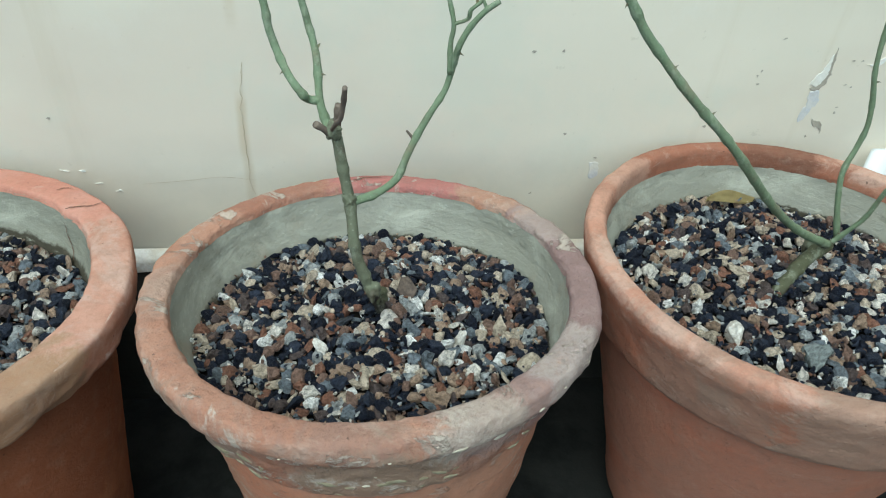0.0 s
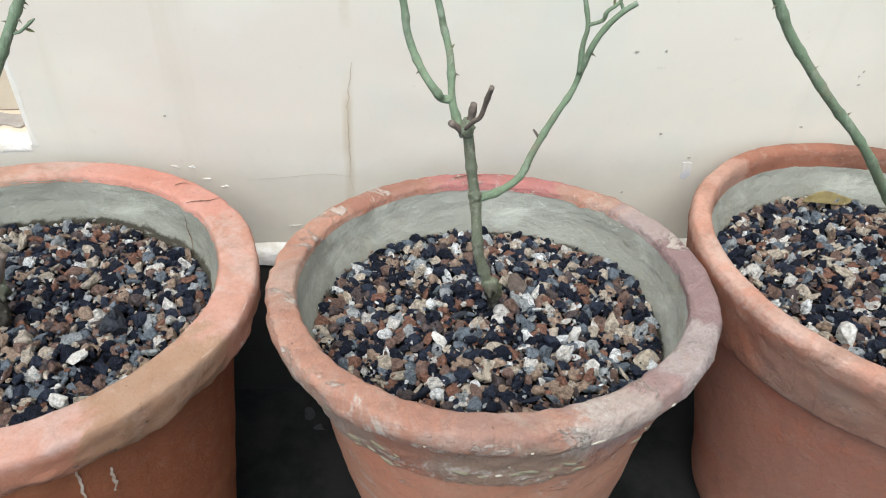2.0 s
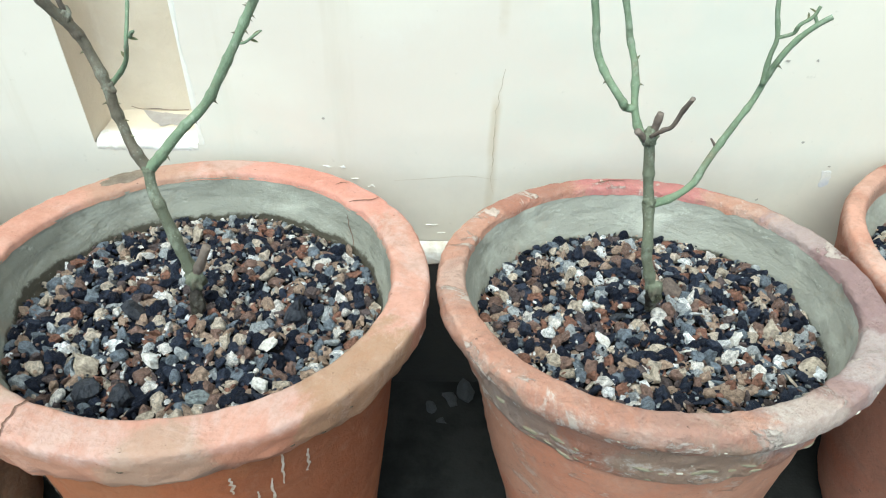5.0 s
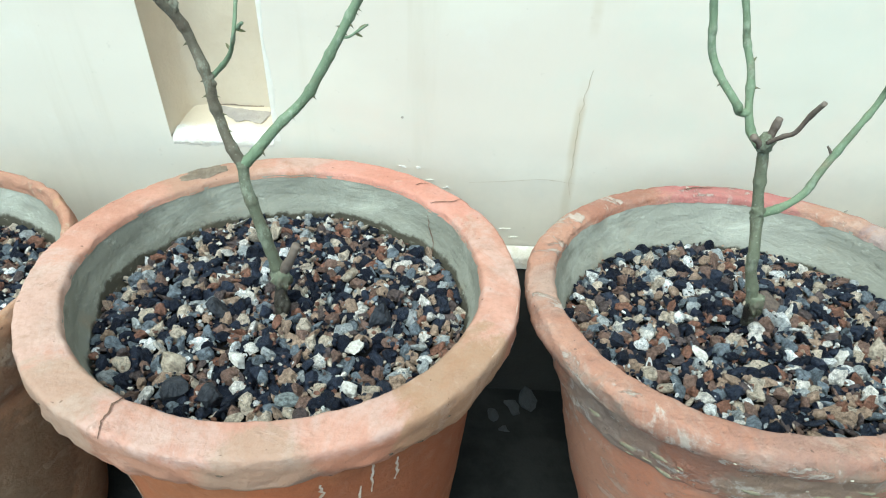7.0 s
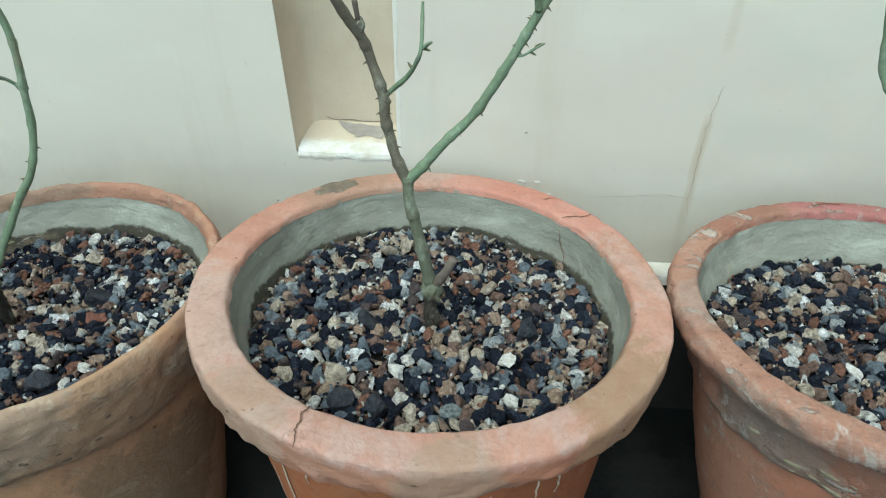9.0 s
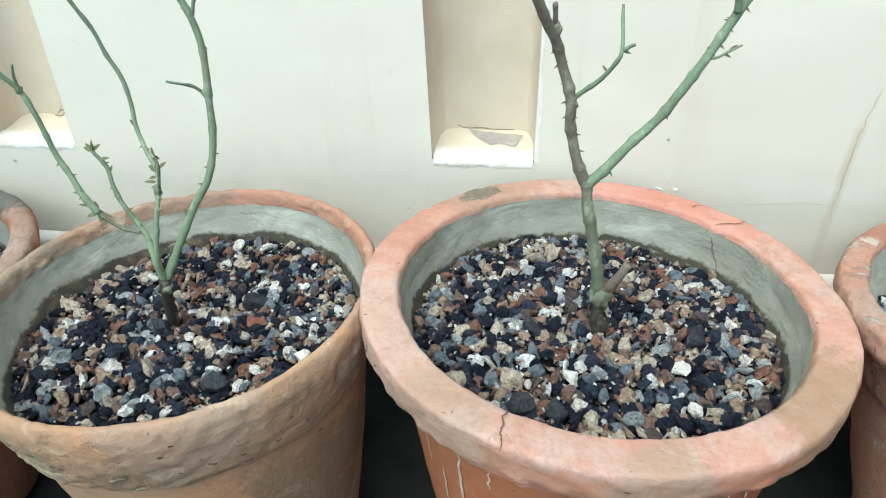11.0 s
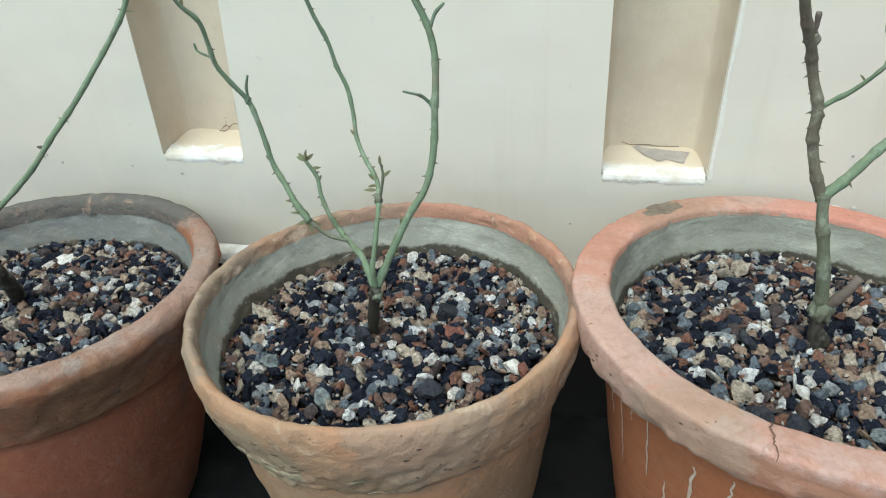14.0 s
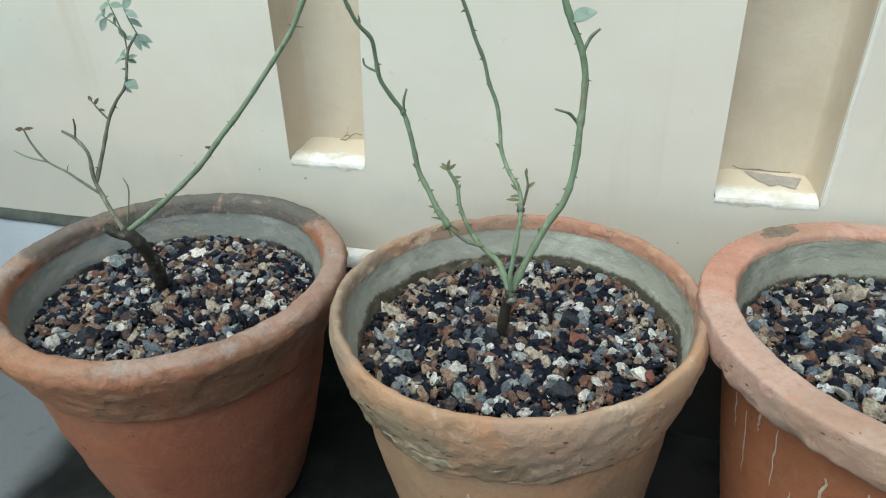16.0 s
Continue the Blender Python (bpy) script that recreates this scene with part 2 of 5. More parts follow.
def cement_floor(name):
    """Grey cement screed; the pots' shade is painted in as a near-black patch."""
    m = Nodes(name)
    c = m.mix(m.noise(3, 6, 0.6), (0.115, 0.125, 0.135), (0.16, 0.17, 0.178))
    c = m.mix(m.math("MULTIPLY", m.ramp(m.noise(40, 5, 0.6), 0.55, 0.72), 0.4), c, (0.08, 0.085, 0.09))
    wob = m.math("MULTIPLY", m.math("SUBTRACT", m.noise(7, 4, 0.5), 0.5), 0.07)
    pot_shade = m.ramp(m.math("ADD", m.axis(0), wob), -1.14, -1.10)
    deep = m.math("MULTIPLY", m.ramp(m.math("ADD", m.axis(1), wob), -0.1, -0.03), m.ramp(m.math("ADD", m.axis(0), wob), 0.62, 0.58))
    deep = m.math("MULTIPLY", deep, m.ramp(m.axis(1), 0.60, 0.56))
    c = m.mix(m.math("MULTIPLY", pot_shade, deep), c, m.mix(m.ramp(m.noise(9, 6, 0.65), 0.4, 0.62), (0.009, 0.010, 0.010), (0.022, 0.023, 0.022)))
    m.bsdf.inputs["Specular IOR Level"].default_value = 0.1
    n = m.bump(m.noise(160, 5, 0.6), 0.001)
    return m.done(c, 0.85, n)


def shaded_skirting(name):
    """Grey cement, near-black along the row of pots, where their shade is painted in."""
    m = Nodes(name)
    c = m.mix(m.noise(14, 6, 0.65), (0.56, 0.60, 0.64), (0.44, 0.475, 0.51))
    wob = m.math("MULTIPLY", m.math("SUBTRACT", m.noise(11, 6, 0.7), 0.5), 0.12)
    # near-black colour of the painted shade
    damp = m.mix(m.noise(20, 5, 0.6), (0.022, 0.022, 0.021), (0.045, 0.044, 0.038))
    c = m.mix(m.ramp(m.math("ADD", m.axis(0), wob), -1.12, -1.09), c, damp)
    return m.done(c, 0.85, m.bump(m.noise(180, 5, 0.6), 0.0012))


CREAM = painted_wall("cream_wall_paint", (0.80, 0.745, 0.64), (0.735, 0.675, 0.575))
NICHE = plain("tan_niche_paint", (0.66, 0.575, 0.455), (0.57, 0.48, 0.365), 9, 0.75, 0.0012, 120)
LIME = plain("white_lime", (0.80, 0.79, 0.76), (0.60, 0.55, 0.46), 45, 0.9, 0.0016, 160)
EDGE_LIME = plain("brushed_lime", (0.83, 0.80, 0.72), (0.77, 0.73, 0.64), 60, 0.85, 0.0004, 160)
NICHE_CRACK = plain("niche_crack", (0.2, 0.15, 0.12), (0.3, 0.23, 0.18), 90, 0.95, 0.0006, 300)


def recess_floor(name):
    """Tan paint with white lime brushed in from the lip."""
    m = Nodes(name)
    tan = m.mix(m.noise(40, 6, 0.65), (0.68, 0.59, 0.47), (0.60, 0.51, 0.39))
    edge = m.math("ADD", m.axis(1), m.math("MULTIPLY", m.math("SUBTRACT", m.noise(34, 7, 0.7), 0.5), 0.034))
    lime = m.mix(m.noise(60, 5, 0.6), (0.80, 0.79, 0.75), (0.72, 0.69, 0.61))
    c = m.mix(m.ramp(edge, 0.506 + 0.024, 0.506 + 0.008), tan, lime)
    return m.done(c, 0.85, m.bump(m.noise(120, 5, 0.6), 0.0012))


SILL = recess_floor("limed_sill")
BARE = plain("bare_plaster", (0.33, 0.295, 0.27), (0.42, 0.38, 0.34), 70, 0.95, 0.0016, 200)
SKIRT = shaded_skirting("grey_cement")
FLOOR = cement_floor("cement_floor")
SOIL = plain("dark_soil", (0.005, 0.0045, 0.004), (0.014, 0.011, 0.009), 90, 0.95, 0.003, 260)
GRAVEL = stones("gravel_mix", False)
GRAVEL_FINE = stones("gravel_fine_mix", True)
WHITE_STONE = plain("white_stone", (0.76, 0.745, 0.70), (0.48, 0.44, 0.39), 2.6, 0.75, 0.0018, 4)
CREAM_STONE = plain("cream_stone", (0.48, 0.41, 0.32), (0.20, 0.165, 0.13), 2.6, 0.8, 0.0018, 4)
GREY_STONE = plain("grey_stone", (0.26, 0.295, 0.295), (0.09, 0.10, 0.105), 2.8, 0.75, 0.0018, 4)
RUST_STONE = plain("brick_chip", (0.24, 0.10, 0.07), (0.13, 0.055, 0.042), 2.6, 0.85, 0.0018, 4)
BLACK_STONE = plain("charcoal", (0.012, 0.015, 0.022), (0.04, 0.043, 0.052), 2.6, 0.5, 0.0018, 4)
BROWN_STONE = plain("brown_chip", (0.15, 0.115, 0.095), (0.085, 0.065, 0.055), 2.6, 0.85, 0.0018, 4)
GREEN_BARK = bark("green_rose_bark", (0.222, 0.296, 0.183), (0.24, 0.225, 0.15), 0.56, 0.2)
OLD_BARK = bark("old_rose_bark", (0.185, 0.20, 0.135), (0.15, 0.13, 0.095), 0.5, 0.25)
BROWN_BARK = bark("brown_rose_bark", (0.20, 0.172, 0.125), (0.15, 0.115, 0.085), 0.5, 0.25)
BROWN_WOOD = plain("dead_wood", (0.11, 0.085, 0.07), (0.2, 0.16, 0.13), 40, 0.85, 0.001, 300)
THORN = plain("thorn", (0.13, 0.105, 0.065), (0.2, 0.21, 0.13), 60, 0.6, 0.0004, 300)
LEAF = plain("rose_leaf", (0.33, 0.43, 0.35), (0.44, 0.53, 0.48), 80, 0.5, 0.0006, 260)
BUD = plain("green_bud", (0.25, 0.29, 0.15), (0.24, 0.20, 0.12), 120, 0.55, 0.0006, 260)
TILE = plain("white_glazed_tile", (0.82, 0.84, 0.86), (0.76, 0.79, 0.82), 12, 0.25, 0.0003, 60)
CRACK = plain("crack_shadow", (0.46, 0.38, 0.27), (0.60, 0.53, 0.42), 60, 0.95, 0.0006, 300)
WITHERED = plain("withered_leaf", (0.20, 0.17, 0.11), (0.13, 0.105, 0.07), 60, 0.7, 0.0006, 260)
DRY_LEAF = plain("dry_leaf", (0.42, 0.34, 0.16), (0.3, 0.24, 0.12), 60, 0.6, 0.0006, 260)


# ---- building helpers ----
def mesh_of(name, bm, material, smooth=True):
    me = bpy.data.meshes.new(name)
    bm.to_mesh(me)
    bm.free()
    me.materials.append(material)
    me.polygons.foreach_set("use_smooth", [smooth] * len(me.polygons))
    return me


def part(name, bm, material, parent=None, label="", smooth=True):
    ob = new(name, mesh_of(name, bm, material, smooth))
    ob.parent = parent
    return tagged(ob, label)


def box(bm, x0, x1, y0, y1, z0, z1):
    vs = [bm.verts.new((x, y, z)) for x in (x0, x1) for y in (y0, y1) for z in (z0, z1)]
    for f in ((0, 1, 3, 2), (4, 6, 7, 5), (0, 4, 5, 1), (2, 3, 7, 6), (0, 2, 6, 4), (1, 5, 7, 3)):
        bm.faces.new([vs[i] for i in f])
    bmesh.ops.recalc_face_normals(bm, faces=bm.faces)
    return vs


def smooth_line(pts, steps):
    """Catmull-Rom through the points."""
    p = [Vector(q) for q in pts]
    p = [2 * p[0] - p[1], *p, 2 * p[-1] - p[-2]]
    out = []
    for i in range(1, len(p) - 2):
        for s in range(steps):
            t = s / steps
            out.append(0.5 * ((2 * p[i]) + (p[i + 1] - p[i - 1]) * t + (2 * p[i - 1] - 5 * p[i] + 4 * p[i + 1] - p[i + 2]) * t * t
                              + (3 * p[i] - p[i - 1] - 3 * p[i + 1] + p[i + 2]) * t * t * t))
    return out + [p[-2]]


def tube(pts, r0, r1, sides=10, steps=5, rough=0.10, swell=0.0):
    """A tapered, slightly knobbly stem along the points."""
    bm = bmesh.new()
    line = smooth_line(pts, steps)
    up = Vector((0.3, 1, 0.2)).normalized()
    rings, walked = [], 0.0
    for i, c in enumerate(line):
        d = (line[min(i + 1, len(line) - 1)] - line[max(i - 1, 0)]).normalized()
        a = d.cross(up).normalized()
        b = d.cross(a)
        k = i / (len(line) - 1)
        r = r0 + (r1 - r0) * k
        walked += (c - line[max(i - 1, 0)]).length
        node = (walked % 0.023 - 0.0115) / 0.0022
        r *= 1 + swell * math.exp(-(k / 0.08) ** 2) + rough * noise.noise(c * 90) + 0.2 * math.exp(-node * node)
        rings.append([bm.verts.new(c + (a * math.cos(q) + b * math.sin(q)) * r * (1 + rough * 0.8 * noise.noise((c + a * math.cos(q) * 0.02 + b * math.sin(q) * 0.02) * 160)))
                      for q in (2 * math.pi * j / sides for j in range(sides))])
    for lo, hi in zip(rings, rings[1:]):
        for j in range(sides):
            bm.faces.new((lo[j], lo[(j + 1) % sides], hi[(j + 1) % sides], hi[j]))
    bm.faces.new(rings[-1])
    bm.faces.new(rings[0][::-1])
    bmesh.ops.recalc_face_normals(bm, faces=bm.faces)
    return bm


def lathe(profile, segs, rings, seed, wave, grain, coarse=None):
    """A turned surface from (radius, height) points, uneven as if thrown by hand."""
    line = smooth_line([(r, 0, h) for r, h in profile], rings)
    bm = bmesh.new()
    grid = []
    for p in line:
        row = []
        for j in range(segs):
            a = 2 * math.pi * j / segs
            d = Vector((math.cos(a), math.sin(a), 0))
            q = d * p.x + Vector((0, 0, p.z))
            rough = grain * coarse(math.degrees(a), p.z) if coarse else grain
            big = noise.noise(Vector((d.x * 1.3 + seed, d.y * 1.3, p.z * 4)))
            mid = noise.noise(q * 38 + Vector((seed, 0, 0)))
            tiny = noise.noise(q * 130 + Vector((0, seed, 0)))
            lift = noise.noise(Vector((d.x * 1.1, d.y * 1.1 + seed, 9)))
            lump = noise.noise(q * 19 + Vector((seed, seed, 0)))
            chip = max(0.0, noise.noise(q * 62 + Vector((seed, 2, 7))) - 0.28) * 2.6 + max(0.0, noise.noise(q * 140 + Vector((3, seed, 1))) - 0.34) * 1.2
            row.append(bm.verts.new(q + d * (wave * big + rough * (0.7 * mid + 0.45 * lump - 1.15 * chip) + rough * 0.85 * tiny) + Vector((0, 0, wave * 0.6 * lift + rough * (0.6 * noise.noise(q * 90 + Vector((0, 0, seed))) - 0.7 * chip + 0.3 * lump)))))
        grid.append(row)
    for lo, hi in zip(grid, grid[1:]):
        for j in range(segs):
            bm.faces.new((lo[j], lo[(j + 1) % segs], hi[(j + 1) % segs], hi[j]))
    return bm, grid


# ---- the setting ----
FALL = 0.075                       # the floor falls towards the wall
WALL_Y = 0.506


def floor_z(y):
    return 0.03 - FALL * (y - 0.34)


def ground():
    bm = bmesh.new()
    rows = [(-60, floor_z(-2.5)), (-2.5, floor_z(-2.5)), (WALL_Y + 0.02, floor_z(WALL_Y + 0.02)), (60, floor_z(WALL_Y + 0.02))]
    vs = [[bm.verts.new((x, y, z)) for x in (-60, -4, 4, 60)] for y, z in rows]
    for a, b in zip(vs, vs[1:]):
        for i in range(3):
            bm.faces.new((a[i], a[i + 1], b[i + 1], b[i]))
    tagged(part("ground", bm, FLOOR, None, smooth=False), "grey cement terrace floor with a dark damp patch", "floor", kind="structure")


NICHES = ((-0.893, -0.813, -0.879, -0.780), (-0.491, -0.406, -0.504, -0.406))     # foot and head of each
NICHE_Z, NICHE_DEEP = 0.30, 0.046


def back_wall():
    bm = bmesh.new()
    zs = [-0.05, NICHE_Z, 0.86, 1.15]
    foot = [-3.2, *NICHES[0][:2], *NICHES[1][:2], 2.6]
    head = [-3.2, *NICHES[0][2:], *NICHES[1][2:], 2.6]
    xs = foot
    y0, y1, y2 = WALL_Y, WALL_Y + NICHE_DEEP, WALL_Y + 0.16

    def quad(*c):
        bm.faces.new([bm.verts.new(q) for q in c])
    for i in range(5):
        for j, (low, high) in enumerate(((foot, foot), (foot, head), (head, head))):
            if not (i in (1, 3) and j == 1):
                quad((low[i], y0, zs[j]), (low[i + 1], y0, zs[j]), (high[i + 1], y0, zs[j + 1]), (high[i], y0, zs[j + 1]))
    quad((xs[0], y2, zs[0]), (xs[0], y2, zs[-1]), (xs[-1], y2, zs[-1]), (xs[-1], y2, zs[0]))
    quad((xs[0], y0, zs[-1]), (xs[-1], y0, zs[-1]), (xs[-1], y2, zs[-1]), (xs[0], y2, zs[-1]))
    quad((xs[0], y0, zs[0]), (xs[0], y0, zs[-1]), (xs[0], y2, zs[-1]), (xs[0], y2, zs[0]))
    quad((xs[-1], y0, zs[0]), (xs[-1], y2, zs[0]), (xs[-1], y2, zs[-1]), (xs[-1], y0, zs[-1]))
    bmesh.ops.remove_doubles(bm, verts=bm.verts, dist=1e-5)
    wall = part("wall_north", bm, CREAM, None, smooth=False)
    tagged(wall, "cream painted plaster wall with two tall narrow recesses", "wall", kind="structure")
    for a, b, a2, b2 in NICHES:
        lo, hi = NICHE_Z, 0.86
        # sides and back run into one another in a soft hollow
        wide = b - a
        d = NICHE_DEEP
        plan = [(0, 0.0), (0.014, 0.5 * d), (0.05, 0.86 * d), (0.15, d), (0.5, d), (0.85, d), (0.95, 0.86 * d), (0.986, 0.5 * d), (1, 0.0)]
        line = smooth_line([(u, v, 0) for u, v in plan], 5)
        bm = bmesh.new()
        rows = []
        for k in range(25):
            h = k / 24
            e0, e1 = a + (a2 - a) * h, b + (b2 - b) * h
            rows.append([bm.verts.new((e0 + (e1 - e0) * p.x, y0 + p.y + 0.0007 * noise.noise(Vector((p.x * 3, h * 9, a))), lo + (hi - lo) * h)) for p in line])
        for g0, g1 in zip(rows, rows[1:]):
            for i in range(len(line) - 1):
                bm.faces.new((g0[i], g0[i + 1], g1[i + 1], g1[i]))
        part("niche_back", bm, NICHE, wall, "tan painted hollow of the recess")
        bm = bmesh.new()
        bm.faces.new([bm.verts.new(q) for q in ((a2, y0, hi), (b2, y0, hi), (b2, y1 + 0.002, hi), (a2, y1 + 0.002, hi))])
        part("niche_reveal", bm, CREAM, wall, "cream painted head of the recess", smooth=False)

        def sill_z(t):
            return lo + 0.001 + 0.005 * t * t
        bm = bmesh.new()
        rows = [[bm.verts.new((a + wide * i / 16, y0 + 0.004 + (d - 0.003) * k / 8, sill_z(k / 8) + 0.0004 * noise.noise(Vector((i, k, a))))) for i in range(17)] for k in range(9)]
        for g0, g1 in zip(rows, rows[1:]):
            for i in range(16):
                bm.faces.new((g0[i], g0[i + 1], g1[i + 1], g1[i]))
        part("niche_floor", bm, SILL, wall, "cream limed floor of the recess")
        # lime brushed along one edge
        if a > -0.6:
            bm = bmesh.new()
            rows = []
            for k in range(121):
                h = k / 120
                x, z = b + (b2 - b) * h, lo + (hi - lo) * h
                w = max(0.0006, 0.0048 + 0.003 * noise.noise(Vector((3, z * 22, 1))) + 0.002 * noise.noise(Vector((8, z * 120, 4))))
                rows.append((bm.verts.new((x - 0.0004, y0 + 0.003, z)), bm.verts.new((x + 0.0002, y0 - 0.0004, z)), bm.verts.new((x + w * 0.6, y0 - 0.0004, z)), bm.verts.new((x + w, y0 + 0.0003, z))))
            for g0, g1 in zip(rows, rows[1:]):
                for i in range(3):
                    bm.faces.new((g0[i], g0[i + 1], g1[i + 1], g1[i]))
            part("niche_edge", bm, EDGE_LIME, wall, "white limed edge of the recess", smooth=False)
        # the limed lip of the sill with a ragged lower edge
        bm = bmesh.new()
        nx, rows = 40, []
        for k, (dy, dz) in enumerate(((0.0008, -0.010), (-0.0004, -0.005), (-0.0003, -0.0006), (0.004, 0.0018), (0.013, 0.0030))):
            row = []
            for i in range(nx + 1):
                x = a + 0.001 + (b - a - 0.002) * i / nx
                j = noise.noise(Vector((x * 70, k * 2.1, 3)))
                e = noise.noise(Vector((x * 190, k * 2.1, 8)))
                row.append(bm.verts.new((x, y0 + dy + 0.0006 * j + (0.007 * j + 0.004 * e if k == 4 else 0), NICHE_Z + dz + (0.006 * j + 0.005 * e if k == 0 else 0.0006 * j))))
            rows.append(row)
        for r0, r1 in zip(rows, rows[1:]):
            for i in range(nx):
                bm.faces.new((r0[i], r0[i + 1], r1[i + 1], r1[i]))
        part("niche_sill", bm, LIME, wall, "white limed sill")
        # bare plaster where the lime has come off the floor
        bm = bmesh.new()
        back, front = [], []
        for k in range(37):
            u = 0.32 + 0.56 * k / 36
            x = a + wide * u
            j = noise.noise(Vector((x * 70, 3, a))) + 0.6 * noise.noise(Vector((x * 210, 7, a)))
            e = min(1.0, k / 12, (36 - k) / 5)
            t1 = 0.93 - 0.12 * k / 36 + 0.03 * j
            t0 = t1 - (0.36 + 0.16 * j) * e - 0.01
            back.append(bm.verts.new((x, y0 + 0.004 + (d - 0.003) * t1, sill_z(t1) + 0.0009)))
            front.append(bm.verts.new((x, y0 + 0.004 + (d - 0.003) * t0, sill_z(t0) + 0.0009)))
        for k in range(36):
            bm.faces.new((front[k], front[k + 1], back[k + 1], back[k]))
        if a < -0.6:
            bm.free()
            for k, line in enumerate((((0.60, 0.006), (0.68, 0.010), (0.74, 0.008)), ((0.66, 0.009), (0.70, 0.015), (0.69, 0.019)), ((0.56, 0.0045), (0.66, 0.0045), (0.80, 0.012), (0.92, 0.011)))):
                pts = smooth_line([(a + (b - a) * u * 0.85, y1 - 0.0035, lo + 0.002 + h) for u, h in line], 5)
                bm = bmesh.new()
                pairs = [(bm.verts.new(q + Vector((0, 0, 0.0006 + 0.0004 * noise.noise(q * 300)))), bm.verts.new(q - Vector((0, 0, 0.0006)))) for q in pts]
                for g0, g1 in zip(pairs, pairs[1:]):
                    bm.faces.new((g0[0], g0[1], g1[1], g1[0]))
                part("crack", bm, NICHE_CRACK, wall, "dark crack in the recess", smooth=False)
        else:
            part("bare_patch", bm, BARE, wall, "bare grey plaster patch", smooth=False)
            pts = smooth_line([(a + wide * u, y1 - 0.0012, lo + 0.007 + h) for u, h in ((0.2, 0.003), (0.3, 0.0005), (0.45, 0.001), (0.6, 0.0), (0.78, 0.0005))], 6)
            bm = bmesh.new()
            pairs = [(bm.verts.new(q + Vector((0, 0, 0.0004 + 0.0003 * noise.noise(q * 300)))), bm.verts.new(q - Vector((0, 0, 0.0005)))) for q in pts]
            for g0, g1 in zip(pairs, pairs[1:]):
                bm.faces.new((g0[0], g0[1], g1[1], g1[0]))
            part("crack", bm, NICHE_CRACK, wall, "dark crack in the recess", smooth=False)
    return wall


def skirting():
    bm = bmesh.new()
    nx = 160
    prof = ((-0.010, -0.06), (-0.012, 0.10), (-0.011, 0.188), (-0.008, 0.196), (0.001, 0.199))
    rows = []
    for k, (dy, z) in enumerate(prof):
        rows.append([bm.verts.new((-3.2 + 5.8 * i / nx, WALL_Y + dy + 0.0012 * noise.noise(Vector((i * 0.9, k, 0))), z + 0.0015 * noise.noise(Vector((i * 0.7, k, 7))))) for i in range(nx + 1)])
    for r0, r1 in zip(rows, rows[1:]):
        for i in range(nx):
            bm.faces.new((r0[i], r0[i + 1], r1[i + 1], r1[i]))
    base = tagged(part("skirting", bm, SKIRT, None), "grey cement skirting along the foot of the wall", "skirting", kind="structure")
    # limed along the pots; beyond them a dark strip paints the shadowed gap
    for x0, x1, cap, label in ((-3.2, -1.02, SHADE_STRIP, "dark joint above the skirting"), (-1.02, 2.6, LIME, "white limed top edge")):
        bm = bmesh.new()
        rows = []
        nx = round((x1 - x0) * 70)
        low = 0.1945 if cap == SHADE_STRIP else 0.186
        for k, (dy, z) in enumerate(((-0.0125, low), (-0.0125, 0.1965), (-0.009, 0.2005), (-0.001, 0.203))):
            rows.append([bm.verts.new((x0 + (x1 - x0) * i / nx, WALL_Y + dy + 0.001 * noise.noise(Vector((i * 0.9, k, 0))), z + (0.004 if k == 0 and cap == LIME else 0.001) * noise.noise(Vector((i * 0.6, k, 7))))) for i in range(nx + 1)])
        for r0, r1 in zip(rows, rows[1:]):
            for i in range(nx):
                bm.faces.new((r0[i], r0[i + 1], r1[i + 1], r1[i]))
        part("skirting_edge", bm, cap, base, label)


SHADE_STRIP = plain("dark_joint", (0.09, 0.10, 0.085), (0.05, 0.055, 0.05), 40, 0.9, 0.001, 160)
BLOCKER_GREY = plain("grey_blocker", (0.30, 0.28, 0.25), (0.22, 0.20, 0.18), 6, 0.9, 0.002, 90)


# Unseen walls, added to hold back low sky light from both ends and behind.
def light_blockers():
    bm = bmesh.new()
    box(bm, -1.95, -1.8, -1.9, WALL_Y - 0.002, -0.02, 1.15)
    tagged(part("blocker_west", bm, CREAM, None, smooth=False), "cream painted parapet at the end of the terrace", "wall", kind="structure")
    bm = bmesh.new()
    box(bm, 0.68, 0.83, -1.9, WALL_Y - 0.002, -0.02, 1.3)
    tagged(part("blocker_east", bm, BLOCKER_GREY, None, smooth=False), "grey cement wall at the other end of the terrace", "wall", kind="structure")
    bm = bmesh.new()
    box(bm, -1.95, 0.83, -2.05, -1.902, -0.02, 0.6)
    tagged(part("blocker_south", bm, BLOCKER_GREY, None, smooth=False), "grey cement parapet along the terrace", "wall", kind="structure")


ground()
light_blockers()
WALL = back_wall()
skirting()

# ---- the pots ----
# centre of the mouth, way up, inner radius, outside (radius, height under the mouth), depth of the gravel
POTS = {
    "p0": ((0.223, 0.350, 0.313), (-0.01, 0.035), 0.135),
    "p1": ((-0.0707, 0.343, 0.3046), (-0.036, 0.116), 0.1204),
    "p2": ((-0.363, 0.3402, 0.3067), (0.024, 0.080), 0.1227),
    "p3": ((-0.6359, 0.328, 0.2990), (-0.035, 0.066), 0.1232),
    "p4": ((-0.926, 0.338, 0.279), (0.0, 0.07), 0.125),
}
SHAPES = {}
